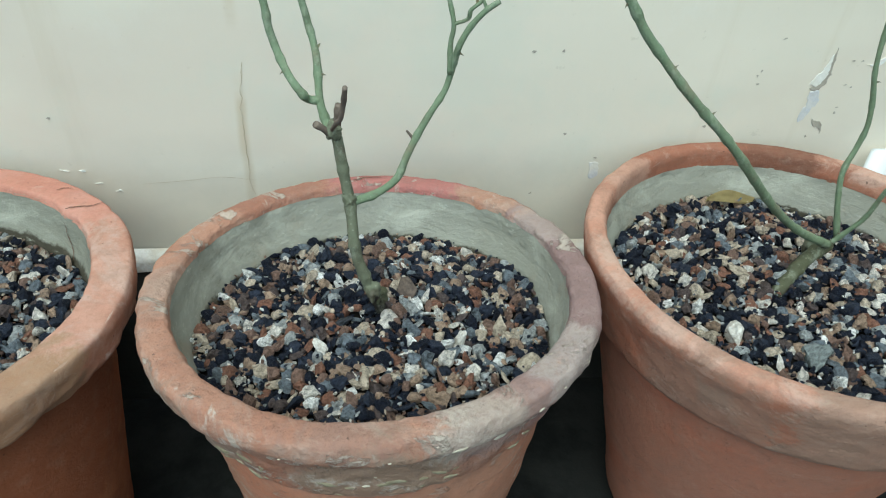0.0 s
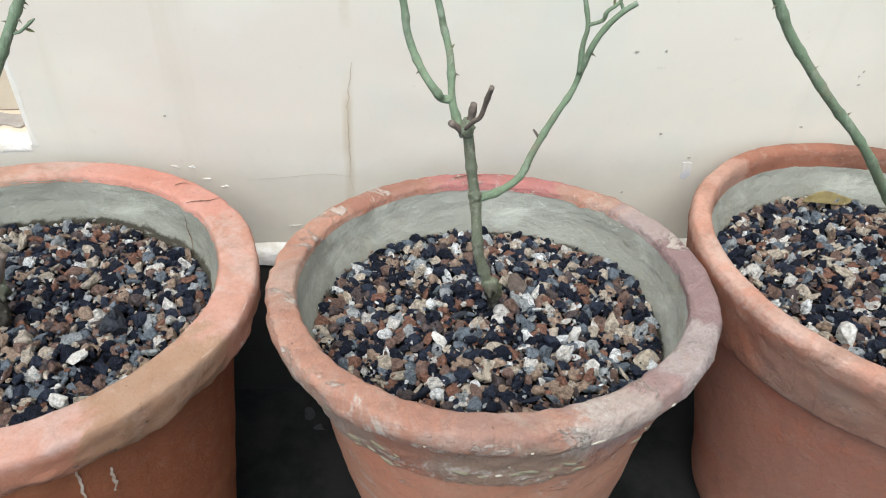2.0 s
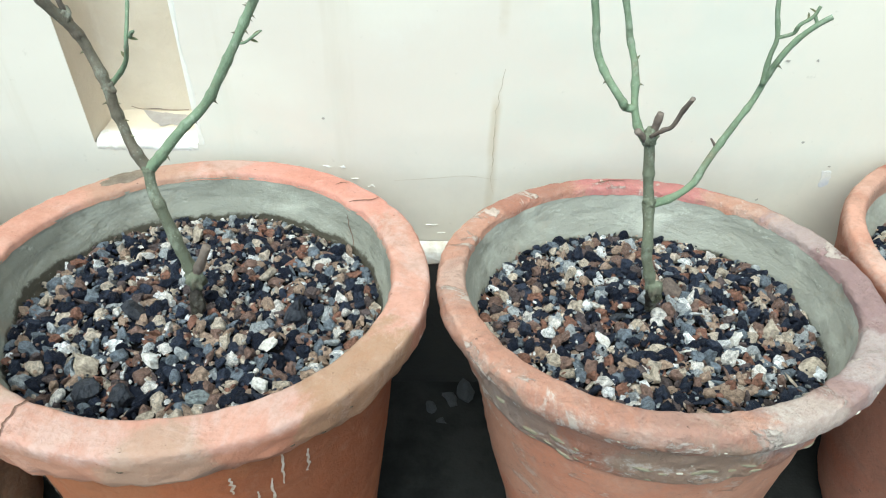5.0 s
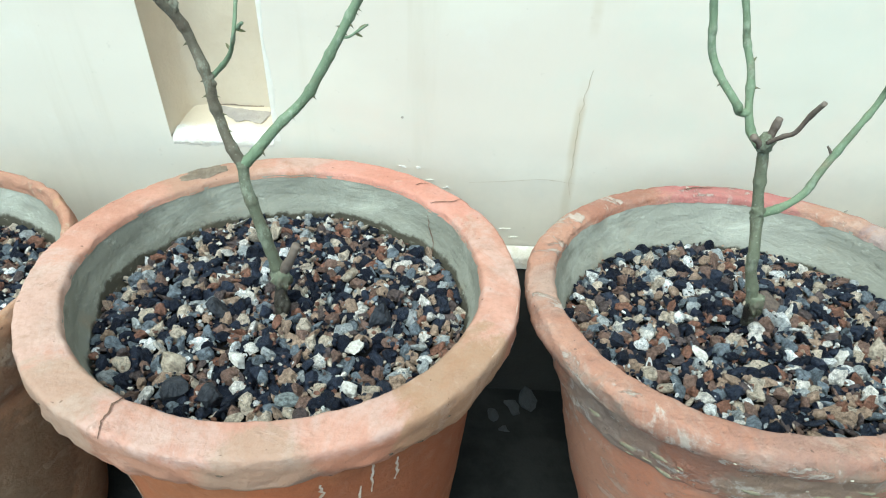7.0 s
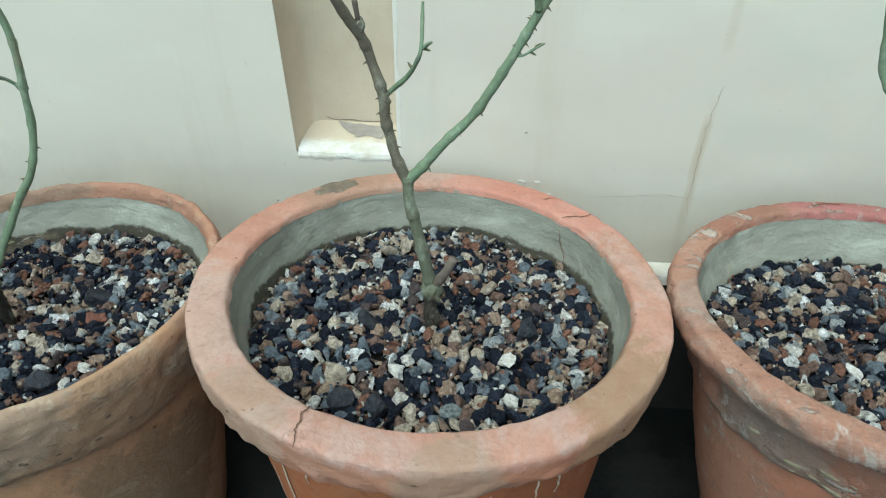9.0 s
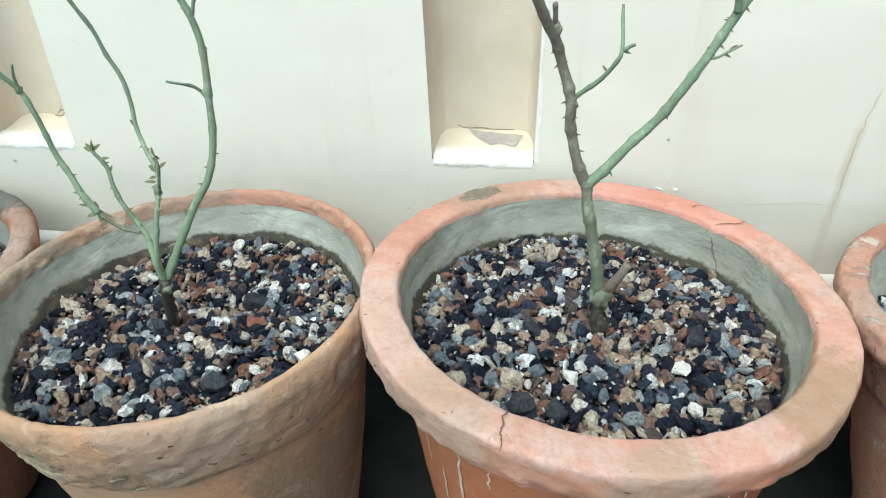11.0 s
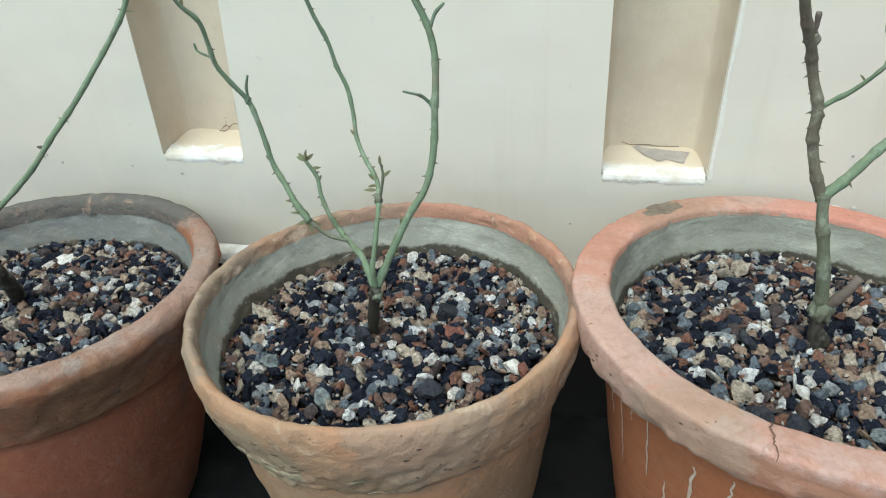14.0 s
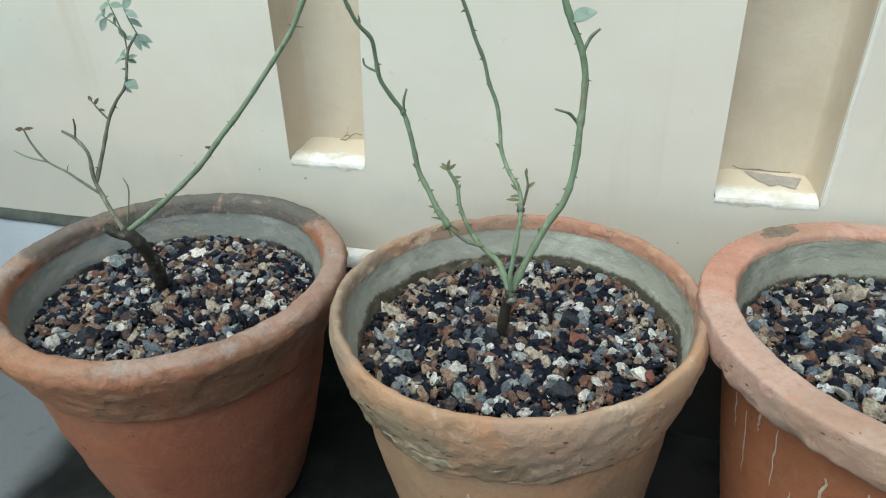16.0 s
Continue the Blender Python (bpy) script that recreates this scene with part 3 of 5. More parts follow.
SHAPES["p0"] = ([(0.086, -0.262), (0.092, -0.23), (0.107, -0.165), (0.121, -0.105), (0.131, -0.062), (0.133, -0.054)],
    [(0.133, -0.054), (0.1375, -0.0525), (0.1415, -0.050), (0.144, -0.042), (0.148, -0.020), (0.1500, -0.009), (0.1502, -0.003), (0.1485, 0.0012), (0.1445, 0.0025), (0.1385, 0.0020), (0.1358, -0.0012), (0.1346, -0.007), (0.134, -0.013)])
SHAPES["p1"] = ([(0.078, -0.255), (0.0887, -0.197), (0.102, -0.14), (0.109, -0.1), (0.1145, -0.064), (0.1155, -0.058)],
    [(0.1155, -0.058), (0.1185, -0.0565), (0.1215, -0.051), (0.1250, -0.032), (0.1275, -0.0205), (0.1315, -0.0165), (0.1375, -0.0130), (0.1398, -0.0075), (0.1393, -0.0015), (0.1374, 0.0020), (0.133, 0.0032), (0.1255, 0.0028), (0.1218, 0.0010), (0.1204, -0.0035)])
SHAPES["p2"] = ([(0.098, -0.26), (0.1105, -0.17), (0.1185, -0.11), (0.1255, -0.05), (0.1275, -0.027)],
    [(0.1275, -0.027), (0.132, -0.0257), (0.140, -0.0240), (0.1450, -0.0215), (0.1477, -0.0165), (0.1485, -0.0085), (0.1487, -0.0022), (0.1482, 0.0010), (0.1468, 0.0025), (0.1440, 0.0031), (0.136, 0.0034), (0.129, 0.0032), (0.1254, 0.0020), (0.1236, -0.0020)])
SHAPES["p3"] = ([(0.084, -0.25), (0.100, -0.17), (0.112, -0.1), (0.1165, -0.064), (0.1175, -0.058)],
    [(0.1175, -0.058), (0.1205, -0.0565), (0.1235, -0.050), (0.1290, -0.032), (0.1325, -0.016), (0.1330, -0.006), (0.1308, 0.001), (0.1275, 0.0022), (0.1248, 0.0), (0.1233, -0.005), (0.1226, -0.0085)])
SHAPES["p4"] = ([(0.082, -0.235), (0.0995, -0.18), (0.115, -0.11), (0.121, -0.066), (0.122, -0.058)],
    [(0.122, -0.058), (0.126, -0.0565), (0.1295, -0.050), (0.137, -0.031), (0.144, -0.015), (0.146, -0.007), (0.144, 0.0), (0.139, 0.003), (0.132, 0.003), (0.127, 0.0), (0.1247, -0.007), (0.124, -0.011)])
INNER = {"p0": 0.134, "p1": 0.1192, "p2": 0.1222, "p3": 0.1222, "p4": 0.124}      # inside radius under the lip
LEAN = {"p2": 0.05, "p3": 0.02}       # bodies thrown a little out of line with their mouths
SUNK = {"p0": 0.038, "p1": 0.033, "p2": 0.030, "p3": 0.036, "p4": 0.034}
CLAYS = {}
CLAYS["p0"] = terracotta("clay_red", (0.385, 0.165, 0.105), (0.25, 0.15, 0.11), (0.58, 0.42, 0.34), 0.62, 0.52, 1.0,
    [((0.0, 0.14, 0.275), 0.11, (0.27, 0.10, 0.06), 0.85), ((0.05, 0.13, 0.28), 0.035, (0.13, 0.06, 0.04), 0.6), ((-0.09, 0.10, 0.278), 0.03, (0.50, 0.33, 0.26), 0.5), ((-0.03, -0.14, 0.25), 0.06, (0.27, 0.225, 0.18), 0.5), ((-0.10, -0.09, 0.245), 0.05, (0.25, 0.19, 0.15), 0.4)], 0.2, (0.277, (0.52, 0.28, 0.205)))
CLAYS["p1"] = terracotta("clay_bloomed", (0.44, 0.215, 0.143), (0.29, 0.18, 0.15), (0.58, 0.50, 0.43), 0.535, 0.50, 5.0,
    [((0.135, -0.03, 0.27), 0.11, (0.30, 0.20, 0.195), 0.95), ((0.06, -0.12, 0.268), 0.05, (0.36, 0.25, 0.23), 0.75), ((0.045, -0.13, 0.262), 0.032, (0.54, 0.47, 0.40), 0.55), ((0.105, -0.085, 0.266), 0.034, (0.52, 0.46, 0.42), 0.55), ((0.125, 0.05, 0.27), 0.03, (0.50, 0.42, 0.38), 0.5), ((0.03, 0.135, 0.275), 0.06, (0.46, 0.16, 0.16), 0.75), ((0.0, -0.13, 0.228), 0.05, (0.30, 0.265, 0.20), 0.5), ((-0.11, -0.08, 0.225), 0.05, (0.30, 0.25, 0.20), 0.6), ((-0.07, 0.115, 0.275), 0.04, (0.33, 0.145, 0.10), 0.7)], 0.8, (0.266, (0.51, 0.275, 0.195)))
CLAYS["p2"] = terracotta("clay_orange", (0.451, 0.226, 0.149), (0.33, 0.17, 0.11), (0.58, 0.43, 0.36), 0.6, 0.56, 9.0,
    [((0.07, 0.12, 0.275), 0.075, (0.53, 0.225, 0.17), 0.65), ((-0.08, 0.12, 0.275), 0.05, (0.36, 0.225, 0.16), 0.7), ((-0.135, -0.06, 0.27), 0.06, (0.50, 0.36, 0.30), 0.6), ((0.02, -0.145, 0.262), 0.03, (0.33, 0.24, 0.17), 0.6), ((0.115, -0.09, 0.258), 0.05, (0.30, 0.185, 0.105), 0.75), ((-0.09, -0.115, 0.262), 0.04, (0.36, 0.27, 0.2), 0.6)], 0.15, (0.2735, (0.505, 0.275, 0.208)))
CLAYS["p3"] = terracotta("clay_tan", (0.50, 0.305, 0.185), (0.34, 0.21, 0.13), (0.51, 0.385, 0.28), 0.55, 0.52, 13.0,
    [((0.02, 0.13, 0.265), 0.095, (0.40, 0.20, 0.145), 0.8), ((0.12, 0.05, 0.265), 0.045, (0.42, 0.2, 0.15), 0.6), ((-0.06, -0.11, 0.212), 0.055, (0.32, 0.26, 0.175), 0.75), ((-0.075, -0.095, 0.213), 0.032, (0.14, 0.105, 0.07), 0.8), ((0.02, -0.12, 0.215), 0.035, (0.22, 0.17, 0.11), 0.6), ((-0.11, 0.07, 0.265), 0.05, (0.33, 0.2, 0.14), 0.7), ((-0.125, -0.02, 0.262), 0.085, (0.27, 0.22, 0.17), 0.75), ((-0.06, 0.11, 0.268), 0.06, (0.27, 0.19, 0.14), 0.7), ((0.05, -0.12, 0.262), 0.05, (0.38, 0.28, 0.21), 0.6), ((0.125, 0.0, 0.262), 0.05, (0.36, 0.235, 0.175), 0.65)], 0.5)
CLAYS["p4"] = terracotta("clay_smoked", (0.43, 0.20, 0.115), (0.24, 0.135, 0.09), (0.46, 0.31, 0.23), 0.58, 0.52, 17.0,
    [((-0.02, 0.13, 0.245), 0.13, (0.12, 0.124, 0.115), 0.95), ((-0.13, 0.05, 0.245), 0.075, (0.13, 0.12, 0.105), 0.85), ((0.14, 0.0, 0.245), 0.06, (0.36, 0.22, 0.165), 0.6), ((-0.01, -0.135, 0.222), 0.06, (0.45, 0.215, 0.12), 0.7), ((0.11, -0.09, 0.21), 0.045, (0.24, 0.13, 0.07), 0.7), ((0.04, -0.125, 0.208), 0.03, (0.30, 0.18, 0.11), 0.5)], 0.25, (0.246, (0.43, 0.30, 0.24)))
BODIES = {}
BODIES["p0"] = terracotta("damp_red_clay", (0.47, 0.205, 0.135), (0.27, 0.15, 0.11), (0.50, 0.33, 0.25), 0.66, 0.54, 2.0, [((-0.05, -0.12, 0.14), 0.09, (0.31, 0.165, 0.12), 0.4)], 0.1)
BODIES["p1"] = terracotta("damp_bloomed_clay", (0.49, 0.245, 0.16), (0.27, 0.165, 0.13), (0.49, 0.41, 0.34), 0.56, 0.52, 6.0, [], 0.4)
# right side of the body darker red
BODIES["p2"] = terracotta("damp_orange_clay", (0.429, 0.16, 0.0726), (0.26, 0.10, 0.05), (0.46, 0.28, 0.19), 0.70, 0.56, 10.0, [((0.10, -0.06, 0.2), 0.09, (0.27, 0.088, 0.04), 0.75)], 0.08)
# the dark patch on the right paints in shade from the next pot's rim
BODIES["p3"] = terracotta("damp_shaded_tan_clay", (0.45, 0.285, 0.17), (0.32, 0.205, 0.13), (0.52, 0.41, 0.30), 0.6, 0.55, 14.0, [((0.09, -0.06, 0.14), 0.07, (0.17, 0.115, 0.07), 0.7)], 0.2)
# darker red low on the right of the body
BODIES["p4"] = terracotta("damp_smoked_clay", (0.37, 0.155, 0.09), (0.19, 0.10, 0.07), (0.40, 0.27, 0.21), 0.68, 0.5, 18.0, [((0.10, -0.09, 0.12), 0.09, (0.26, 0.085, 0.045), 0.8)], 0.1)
LABELS = {
    "p0": "tall red terracotta pot with a deep plain collar",
    "p1": "terracotta pot with a worn purple and white blotched rim",
    "p2": "orange terracotta pot with a broad flat cracked rim",
    "p3": "tan weathered terracotta pot with a thin chipped rim",
    "p4": "smoke-stained terracotta pot with a blackened back rim",
}


TREES, POT = {}, {}


def pot_pose(key):
    c, (nx, ny), r = POTS[key]
    n = Vector((nx, ny, 1)).normalized()
    q = Vector((0, 0, 1)).rotation_difference(n)
    c = Vector(c)
    # the height along the axis down to the floor
    s = 0.0
    for i in range(20):
        p = c - n * s
        s += p.z - floor_z(p.y)
    return Matrix.LocRotScale(c - n * s, q, None), s


def make_pot(key):
    m, high = pot_pose(key)
    body, rim = SHAPES[key]
    pot = new("plant_pot")
    pot.matrix_world = m
    tagged(pot, LABELS[key], "plant pot", "row of terracotta pots")
    seed = 3.7 * int(key[1]) + 1.3
    clay = CLAYS[key]
    up = lambda prof: [(r, h + high) for r, h in prof]
    foot = [(0.001, 0.002), (body[0][0] - 0.016, 0.001), (body[0][0] - 0.009, 0.004)]
    grain = {"p0": 0.0007, "p1": 0.0013, "p2": 0.0009, "p3": 0.0012, "p4": 0.0013}[key]
    bm, g = lathe(foot + up(body), 144, 5, seed, 0.0016, grain * 0.8)
    for v in bm.verts:
        v.co.x += LEAN.get(key, 0) * (high + rim[0][1] - v.co.z)
    bm.normal_update()
    TREES[key, "body"] = BVHTree.FromBMesh(bm)
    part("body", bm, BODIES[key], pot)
    def coarse(a, z):
        # the foot of the collar is eroded on two of the pots
        low = min(1.0, max(0.0, (high - 0.024 - z) / 0.012))
        if key == "p3":
            return 1 + 1.6 * low * min(1.0, max(0.0, 1.4 - abs(a - 245) / 50))
        if key == "p2":
            return 1 + 1.6 * min(1.0, max(0.0, (high - 0.012 - z) / 0.008))
        return 1 + 0.5 * low if key == "p1" else 1.0
    bm, g = lathe(up(rim), 300, 7, seed, 0.0016, grain, coarse)
    bm.normal_update()
    TREES[key, "rim"] = BVHTree.FromBMesh(bm)
    part("rim", bm, clay, pot, "worn rolled rim")
    r = INNER[key]
    inner = [(rim[-1][0] + 0.0006, rim[-1][1] + 0.0015), (r - 0.0002, -0.0145), (r - 0.0018, -0.021), (r - 0.008, -0.04), (r - 0.013, -0.07), (r - 0.018, -0.10)]
    bm, g = lathe(up(inner), 144, 4, seed, 0.0016, 0.0012)
    bmesh.ops.reverse_faces(bm, faces=bm.faces)
    bm.normal_update()
    TREES[key, "inner"] = BVHTree.FromBMesh(bm)
    mat = limed("limed_inside_" + key, *((0.12, 0.125, 0.115), (0.25, 0.255, 0.235), (0.04, 0.038, 0.032)) if key == "p4" else ((0.195, 0.19, 0.152), (0.315, 0.315, 0.265), (0.06, 0.053, 0.038)) if key == "p2" else ((0.225, 0.22, 0.18), (0.355, 0.355, 0.305), (0.06, 0.053, 0.038)), high - SUNK[key] + {"p0": -0.003, "p1": -0.003, "p2": 0.002, "p3": 0.006, "p4": 0.0}[key])
    part("inner_wall", bm, mat, pot, "grey limed inside wall")
    return pot


for key in POTS:
    POT[key] = make_pot(key)


# ---- gravel ----
def pebble_mesh(rng, flat, fine=True):
    """A broken stone: a ball cut by chance planes, then pitted."""
    bm = bmesh.new()
    bmesh.ops.create_icosphere(bm, subdivisions=2 if fine else 1, radius=1)
    cuts = [(Vector((rng.gauss(0, 1), rng.gauss(0, 1), rng.gauss(0, 1))).normalized(), rng.uniform(0.42, 0.85)) for i in range(rng.randint(6, 10))]
    off = Vector((rng.uniform(0, 90), rng.uniform(0, 90), 0))
    jag = rng.choice((0.10, 0.18, 0.28))
    for v in bm.verts:
        q = v.co * (1 + 0.25 * noise.noise(v.co * 1.1 + off))
        for n, d in cuts:
            q -= n * max(0.0, q.dot(n) - d)
        q *= 1.12 + jag * 2.0 * noise.noise(q * 3.1 + off) + rng.uniform(-jag, jag) * 0.5
        v.co = (q.x, q.y, q.z * flat)
    bmesh.ops.recalc_face_normals(bm, faces=bm.faces)
    return bm


def raw(me):
    return np.array([v.co[:] for v in me.vertices]), np.array([tuple(p.vertices) for p in me.polygons])


rng = random.Random(11)
PEBBLES = [mesh_of("stone", pebble_mesh(rng, rng.uniform(0.35, 0.95)), GRAVEL, False) for i in range(36)]
CHIPS_FINE = [raw(me) for me in PEBBLES]
CHIPS_TINY = [raw(mesh_of("chip", pebble_mesh(rng, rng.uniform(0.3, 0.8), False), GRAVEL, False)) for i in range(16)]
W_, C_, K_, G_ = WHITE_STONE, CREAM_STONE, BLACK_STONE, GREY_STONE
BIG = {}    # stones that stand out: place on the bed, size, material
BIG["p0"] = [(-0.0615, -0.040, 0.013, W_), (-0.019, -0.067, 0.012, G_), (-0.0455, -0.070, 0.007, W_), (-0.03, 0.02, 0.009, C_)]
BIG["p1"] = [(-0.034, -0.028, 0.0068, W_), (0.067, 0.045, 0.007, C_), (0.0465, 0.043, 0.0065, C_), (0.052, -0.026, 0.007, W_), (0.079, -0.018, 0.010, C_), (0.0895, -0.052, 0.009, C_), (0.0216, 0.0187, 0.010, BROWN_STONE), (-0.02, -0.005, 0.009, K_)]
BIG["p2"] = [(-0.0156, -0.0557, 0.0075, W_), (0.0356, 0.0302, 0.0095, C_), (0.0505, -0.0363, 0.0095, W_), (0.0523, -0.0727, 0.007, W_), (-0.049, -0.061, 0.011, C_), (-0.0437, -0.079, 0.010, K_),
    (-0.008, -0.094, 0.007, C_), (0.019, -0.081, 0.008, G_), (-0.0384, -0.0124, 0.010, K_), (0.0615, -0.0093, 0.010, K_), (-0.0375, 0.0746, 0.007, C_), (-0.0255, 0.080, 0.009, C_), (-0.024, -0.081, 0.009, K_)]
BIG["p3"] = [(-0.045, -0.060, 0.0065, W_), (0.0885, -0.0294, 0.008, W_), (-0.006, -0.049, 0.009, C_), (-0.072, -0.039, 0.010, G_), (0.046, 0.003, 0.008, RUST_STONE), (0.038, 0.024, 0.012, K_), (-0.05, 0.047, 0.007, W_), (-0.100, 0.016, 0.009, C_),
    (-0.0245, -0.072, 0.010, G_), (0.040, -0.055, 0.010, K_), (0.096, -0.0315, 0.007, RUST_STONE), (-0.015, -0.013, 0.010, K_), (-0.085, 0.065, 0.010, C_)]
BIG["p4"] = [(-0.059, -0.078, 0.010, W_), (-0.035, -0.066, 0.013, K_), (-0.001, -0.025, 0.009, C_), (-0.09, 0.040, 0.010, G_), (-0.030, 0.077, 0.009, W_), (0.039, -0.009, 0.008, C_)]


MADE = {}


def special(me, material):
    """The same stone in a material of its own."""
    if (me, material) not in MADE:
        MADE[me, material] = me.copy()
        MADE[me, material].materials[0] = material
    return MADE[me, material]


def gravel_bed(key):
    m, high = pot_pose(key)
    rim = INNER[key]
    sunk = SUNK[key]
    radius = rim - 0.008 - (sunk - 0.04) * 0.17
    rng = random.Random(100 + int(key[1]))
    bed = new("gravel_bed")
    bed.matrix_world = m @ pose(0, 0, high - sunk)
    tagged(bed, "loose mixed gravel of charcoal, brick and pale stone", "gravel", "gravel in the pots")

    def level(x, y):
        q = Vector((x * 16 + int(key[1]) * 5, y * 16, 0))
        return 0.004 * noise.noise(q) + 0.003 * noise.noise(q * 2.7) + 0.006 * (1 - (x * x + y * y) / radius ** 2) - 0.004
    # soil under the stones
    bm = bmesh.new()
    rows = []
    for i in range(1, 13):
        rows.append([bm.verts.new((radius * 1.03 * i / 12 * math.cos(a), radius * 1.03 * i / 12 * math.sin(a), 0)) for a in (2 * math.pi * j / 48 for j in range(48))])
    mid = bm.verts.new((0, 0, 0))
    for j in range(48):
        bm.faces.new((mid, rows[0][j], rows[0][(j + 1) % 48]))
        for a, b in zip(rows, rows[1:]):
            bm.faces.new((a[j], b[j], b[(j + 1) % 48], a[(j + 1) % 48]))
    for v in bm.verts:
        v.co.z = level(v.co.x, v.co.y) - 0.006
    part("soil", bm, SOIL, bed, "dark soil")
    # stones in order of size, each kept clear of the larger ones
    cell, grid, put = 0.012, {}, []

    def fits(x, y, r, tight):
        i, j = int(x // cell), int(y // cell)
        for a in (i - 1, i, i + 1):
            for b in (j - 1, j, j + 1):
                for (u, w, s) in grid.get((a, b), ()):
                    if (u - x) ** 2 + (w - y) ** 2 < (tight * (r + s)) ** 2:
                        return False
        return True

    def keep(x, y, r):
        grid.setdefault((int(x // cell), int(y // cell)), []).append((x, y, r))

    def stone(x, y, r, material=None, lift=0.0):
        ob = new("stone", special(rng.choice(PEBBLES), material) if material else rng.choice(PEBBLES))
        ob.parent = bed
        ob.matrix_basis = Matrix.LocRotScale((x, y, level(x, y) + lift), Euler((rng.gauss(0, 0.65), rng.gauss(0, 0.65), rng.uniform(0, 6.3))), (r * 1.15, r * 0.75, r * 0.35) if material == WHITE_STONE and r > 0.012 else (r, r * rng.uniform(0.6, 0.95), r * rng.uniform(0.6, 1.0)))
    for x, y, r, material in BIG[key]:
        keep(x, y, r * 0.8)
        stone(x, y, r * 0.88, material, 0.004)
    verts, faces = [], []
    sizes = sorted((0.0014 + 0.0040 * rng.random() ** 2.2 for i in range(8500)), reverse=True)
    for r in sizes:
        for attempt in range(6):
            a, d = rng.uniform(0, 2 * math.pi), (radius - r * 0.6) * math.sqrt(rng.random())
            x, y = d * math.cos(a), d * math.sin(a)
            if fits(x, y, r, 0.62):
                keep(x, y, r)
                put.append((x, y, r))
                break
    for k, (x, y, r) in enumerate(put):
        if k < 290:
            stone(x, y, r * 1.12, None, rng.uniform(-0.001, 0.003))
        else:
            fill(rng, CHIPS_FINE, verts, faces, x, y, level(x, y) + rng.uniform(-0.0028, 0.0028), r * 1.2)
    for k in range(3200):        # a lower layer and fine chips in the gaps
        a, d = rng.uniform(0, 2 * math.pi), radius * math.sqrt(rng.random())
        x, y = d * math.cos(a), d * math.sin(a)
        r = rng.uniform(0.0009, 0.0024)
        fill(rng, CHIPS_TINY, verts, faces, x, y, level(x, y) + rng.uniform(-0.004, 0.0045), r)
    me = bpy.data.meshes.new("fine_gravel")
    start = np.cumsum([0] + [len(v) for v in verts[:-1]])
    me.from_pydata(np.concatenate(verts).tolist(), [], np.concatenate([f + n for f, n in zip(faces, start)]).tolist())
    me.materials.append(GRAVEL_FINE)
    fine = new("fine_gravel", me)
    fine.parent = bed
    tagged(fine, "small chips between the stones", kind="stuff")


def fill(rng, kinds, verts, faces, x, y, z, r):
    vs, fs = rng.choice(kinds)
    e = Euler((rng.gauss(0, 0.7), rng.gauss(0, 0.7), rng.uniform(0, 6.3))).to_matrix()
    s = np.array((r, r * rng.uniform(0.55, 0.95), r * rng.uniform(0.55, 1.0)))
    verts.append((vs * s) @ np.array(e).T + np.array((x, y, z)))
    faces.append(fs)


for key in POTS:
    gravel_bed(key)


# ---- the rose bushes ----
P1 = {}
P1["stem"] = ([(-0.0730, 0.3330, 0.3040), (-0.0770, 0.3335, 0.3165), (-0.0805, 0.3346, 0.3278), (-0.0823, 0.3355, 0.3401), (-0.0832, 0.3402, 0.3513), (-0.0844, 0.3446, 0.3627), (-0.0866, 0.3468, 0.3748), (-0.0884, 0.3488, 0.3869), (-0.0902, 0.3505, 0.3991)], 0.0058, 0.0052)
P1["foot"] = ([(-0.0620, 0.3500, 0.2600), (-0.0640, 0.3460, 0.2720), (-0.0680, 0.3400, 0.2880), (-0.0730, 0.3330, 0.3050)], 0.0070, 0.0062)
P1["branch_mid"] = ([(-0.0935, 0.3500, 0.4020), (-0.0961, 0.3587, 0.4050), (-0.0984, 0.3616, 0.4115), (-0.0993, 0.3655, 0.4179), (-0.0995, 0.3693, 0.4243), (-0.0998, 0.3729, 0.4309), (-0.1007, 0.3769, 0.4372), (-0.1023, 0.3816, 0.4429), (-0.1043, 0.3844, 0.4495), (-0.1060, 0.3852, 0.4568), (-0.1111, 0.3900, 0.4755), (-0.1161, 0.3949, 0.4983)], 0.0037, 0.0028)
P1["branch_left"] = ([(-0.0992, 0.3635, 0.4145), (-0.1049, 0.3625, 0.4158), (-0.1079, 0.3595, 0.4204), (-0.1124, 0.3616, 0.4260), (-0.1163, 0.3674, 0.4305), (-0.1195, 0.3733, 0.4355), (-0.1224, 0.3776, 0.4419), (-0.1244, 0.3790, 0.4498), (-0.1254, 0.3804, 0.4580), (-0.1291, 0.3838, 0.4773), (-0.1328, 0.3872, 0.5007)], 0.0036, 0.0030)
P1["branch_right"] = ([(-0.0823, 0.3456, 0.3603), (-0.0691, 0.3493, 0.3632), (-0.0573, 0.3537, 0.3702), (-0.0517, 0.3565, 0.3830), (-0.0459, 0.3584, 0.3960), (-0.0388, 0.3622, 0.4078), (-0.0310, 0.3670, 0.4189), (-0.0274, 0.3676, 0.4326), (-0.0253, 0.3640, 0.4463), (-0.0202, 0.3630, 0.4573), (-0.0135, 0.3610, 0.4664), (-0.0073, 0.3600, 0.4716)], 0.0036, 0.0022)
P1["branch_up"] = ([(-0.0290, 0.3665, 0.4296), (-0.0296, 0.3670, 0.4458), (-0.0285, 0.3680, 0.4563), (-0.0319, 0.3710, 0.4712), (-0.0330, 0.3740, 0.4847)], 0.0022, 0.0018)
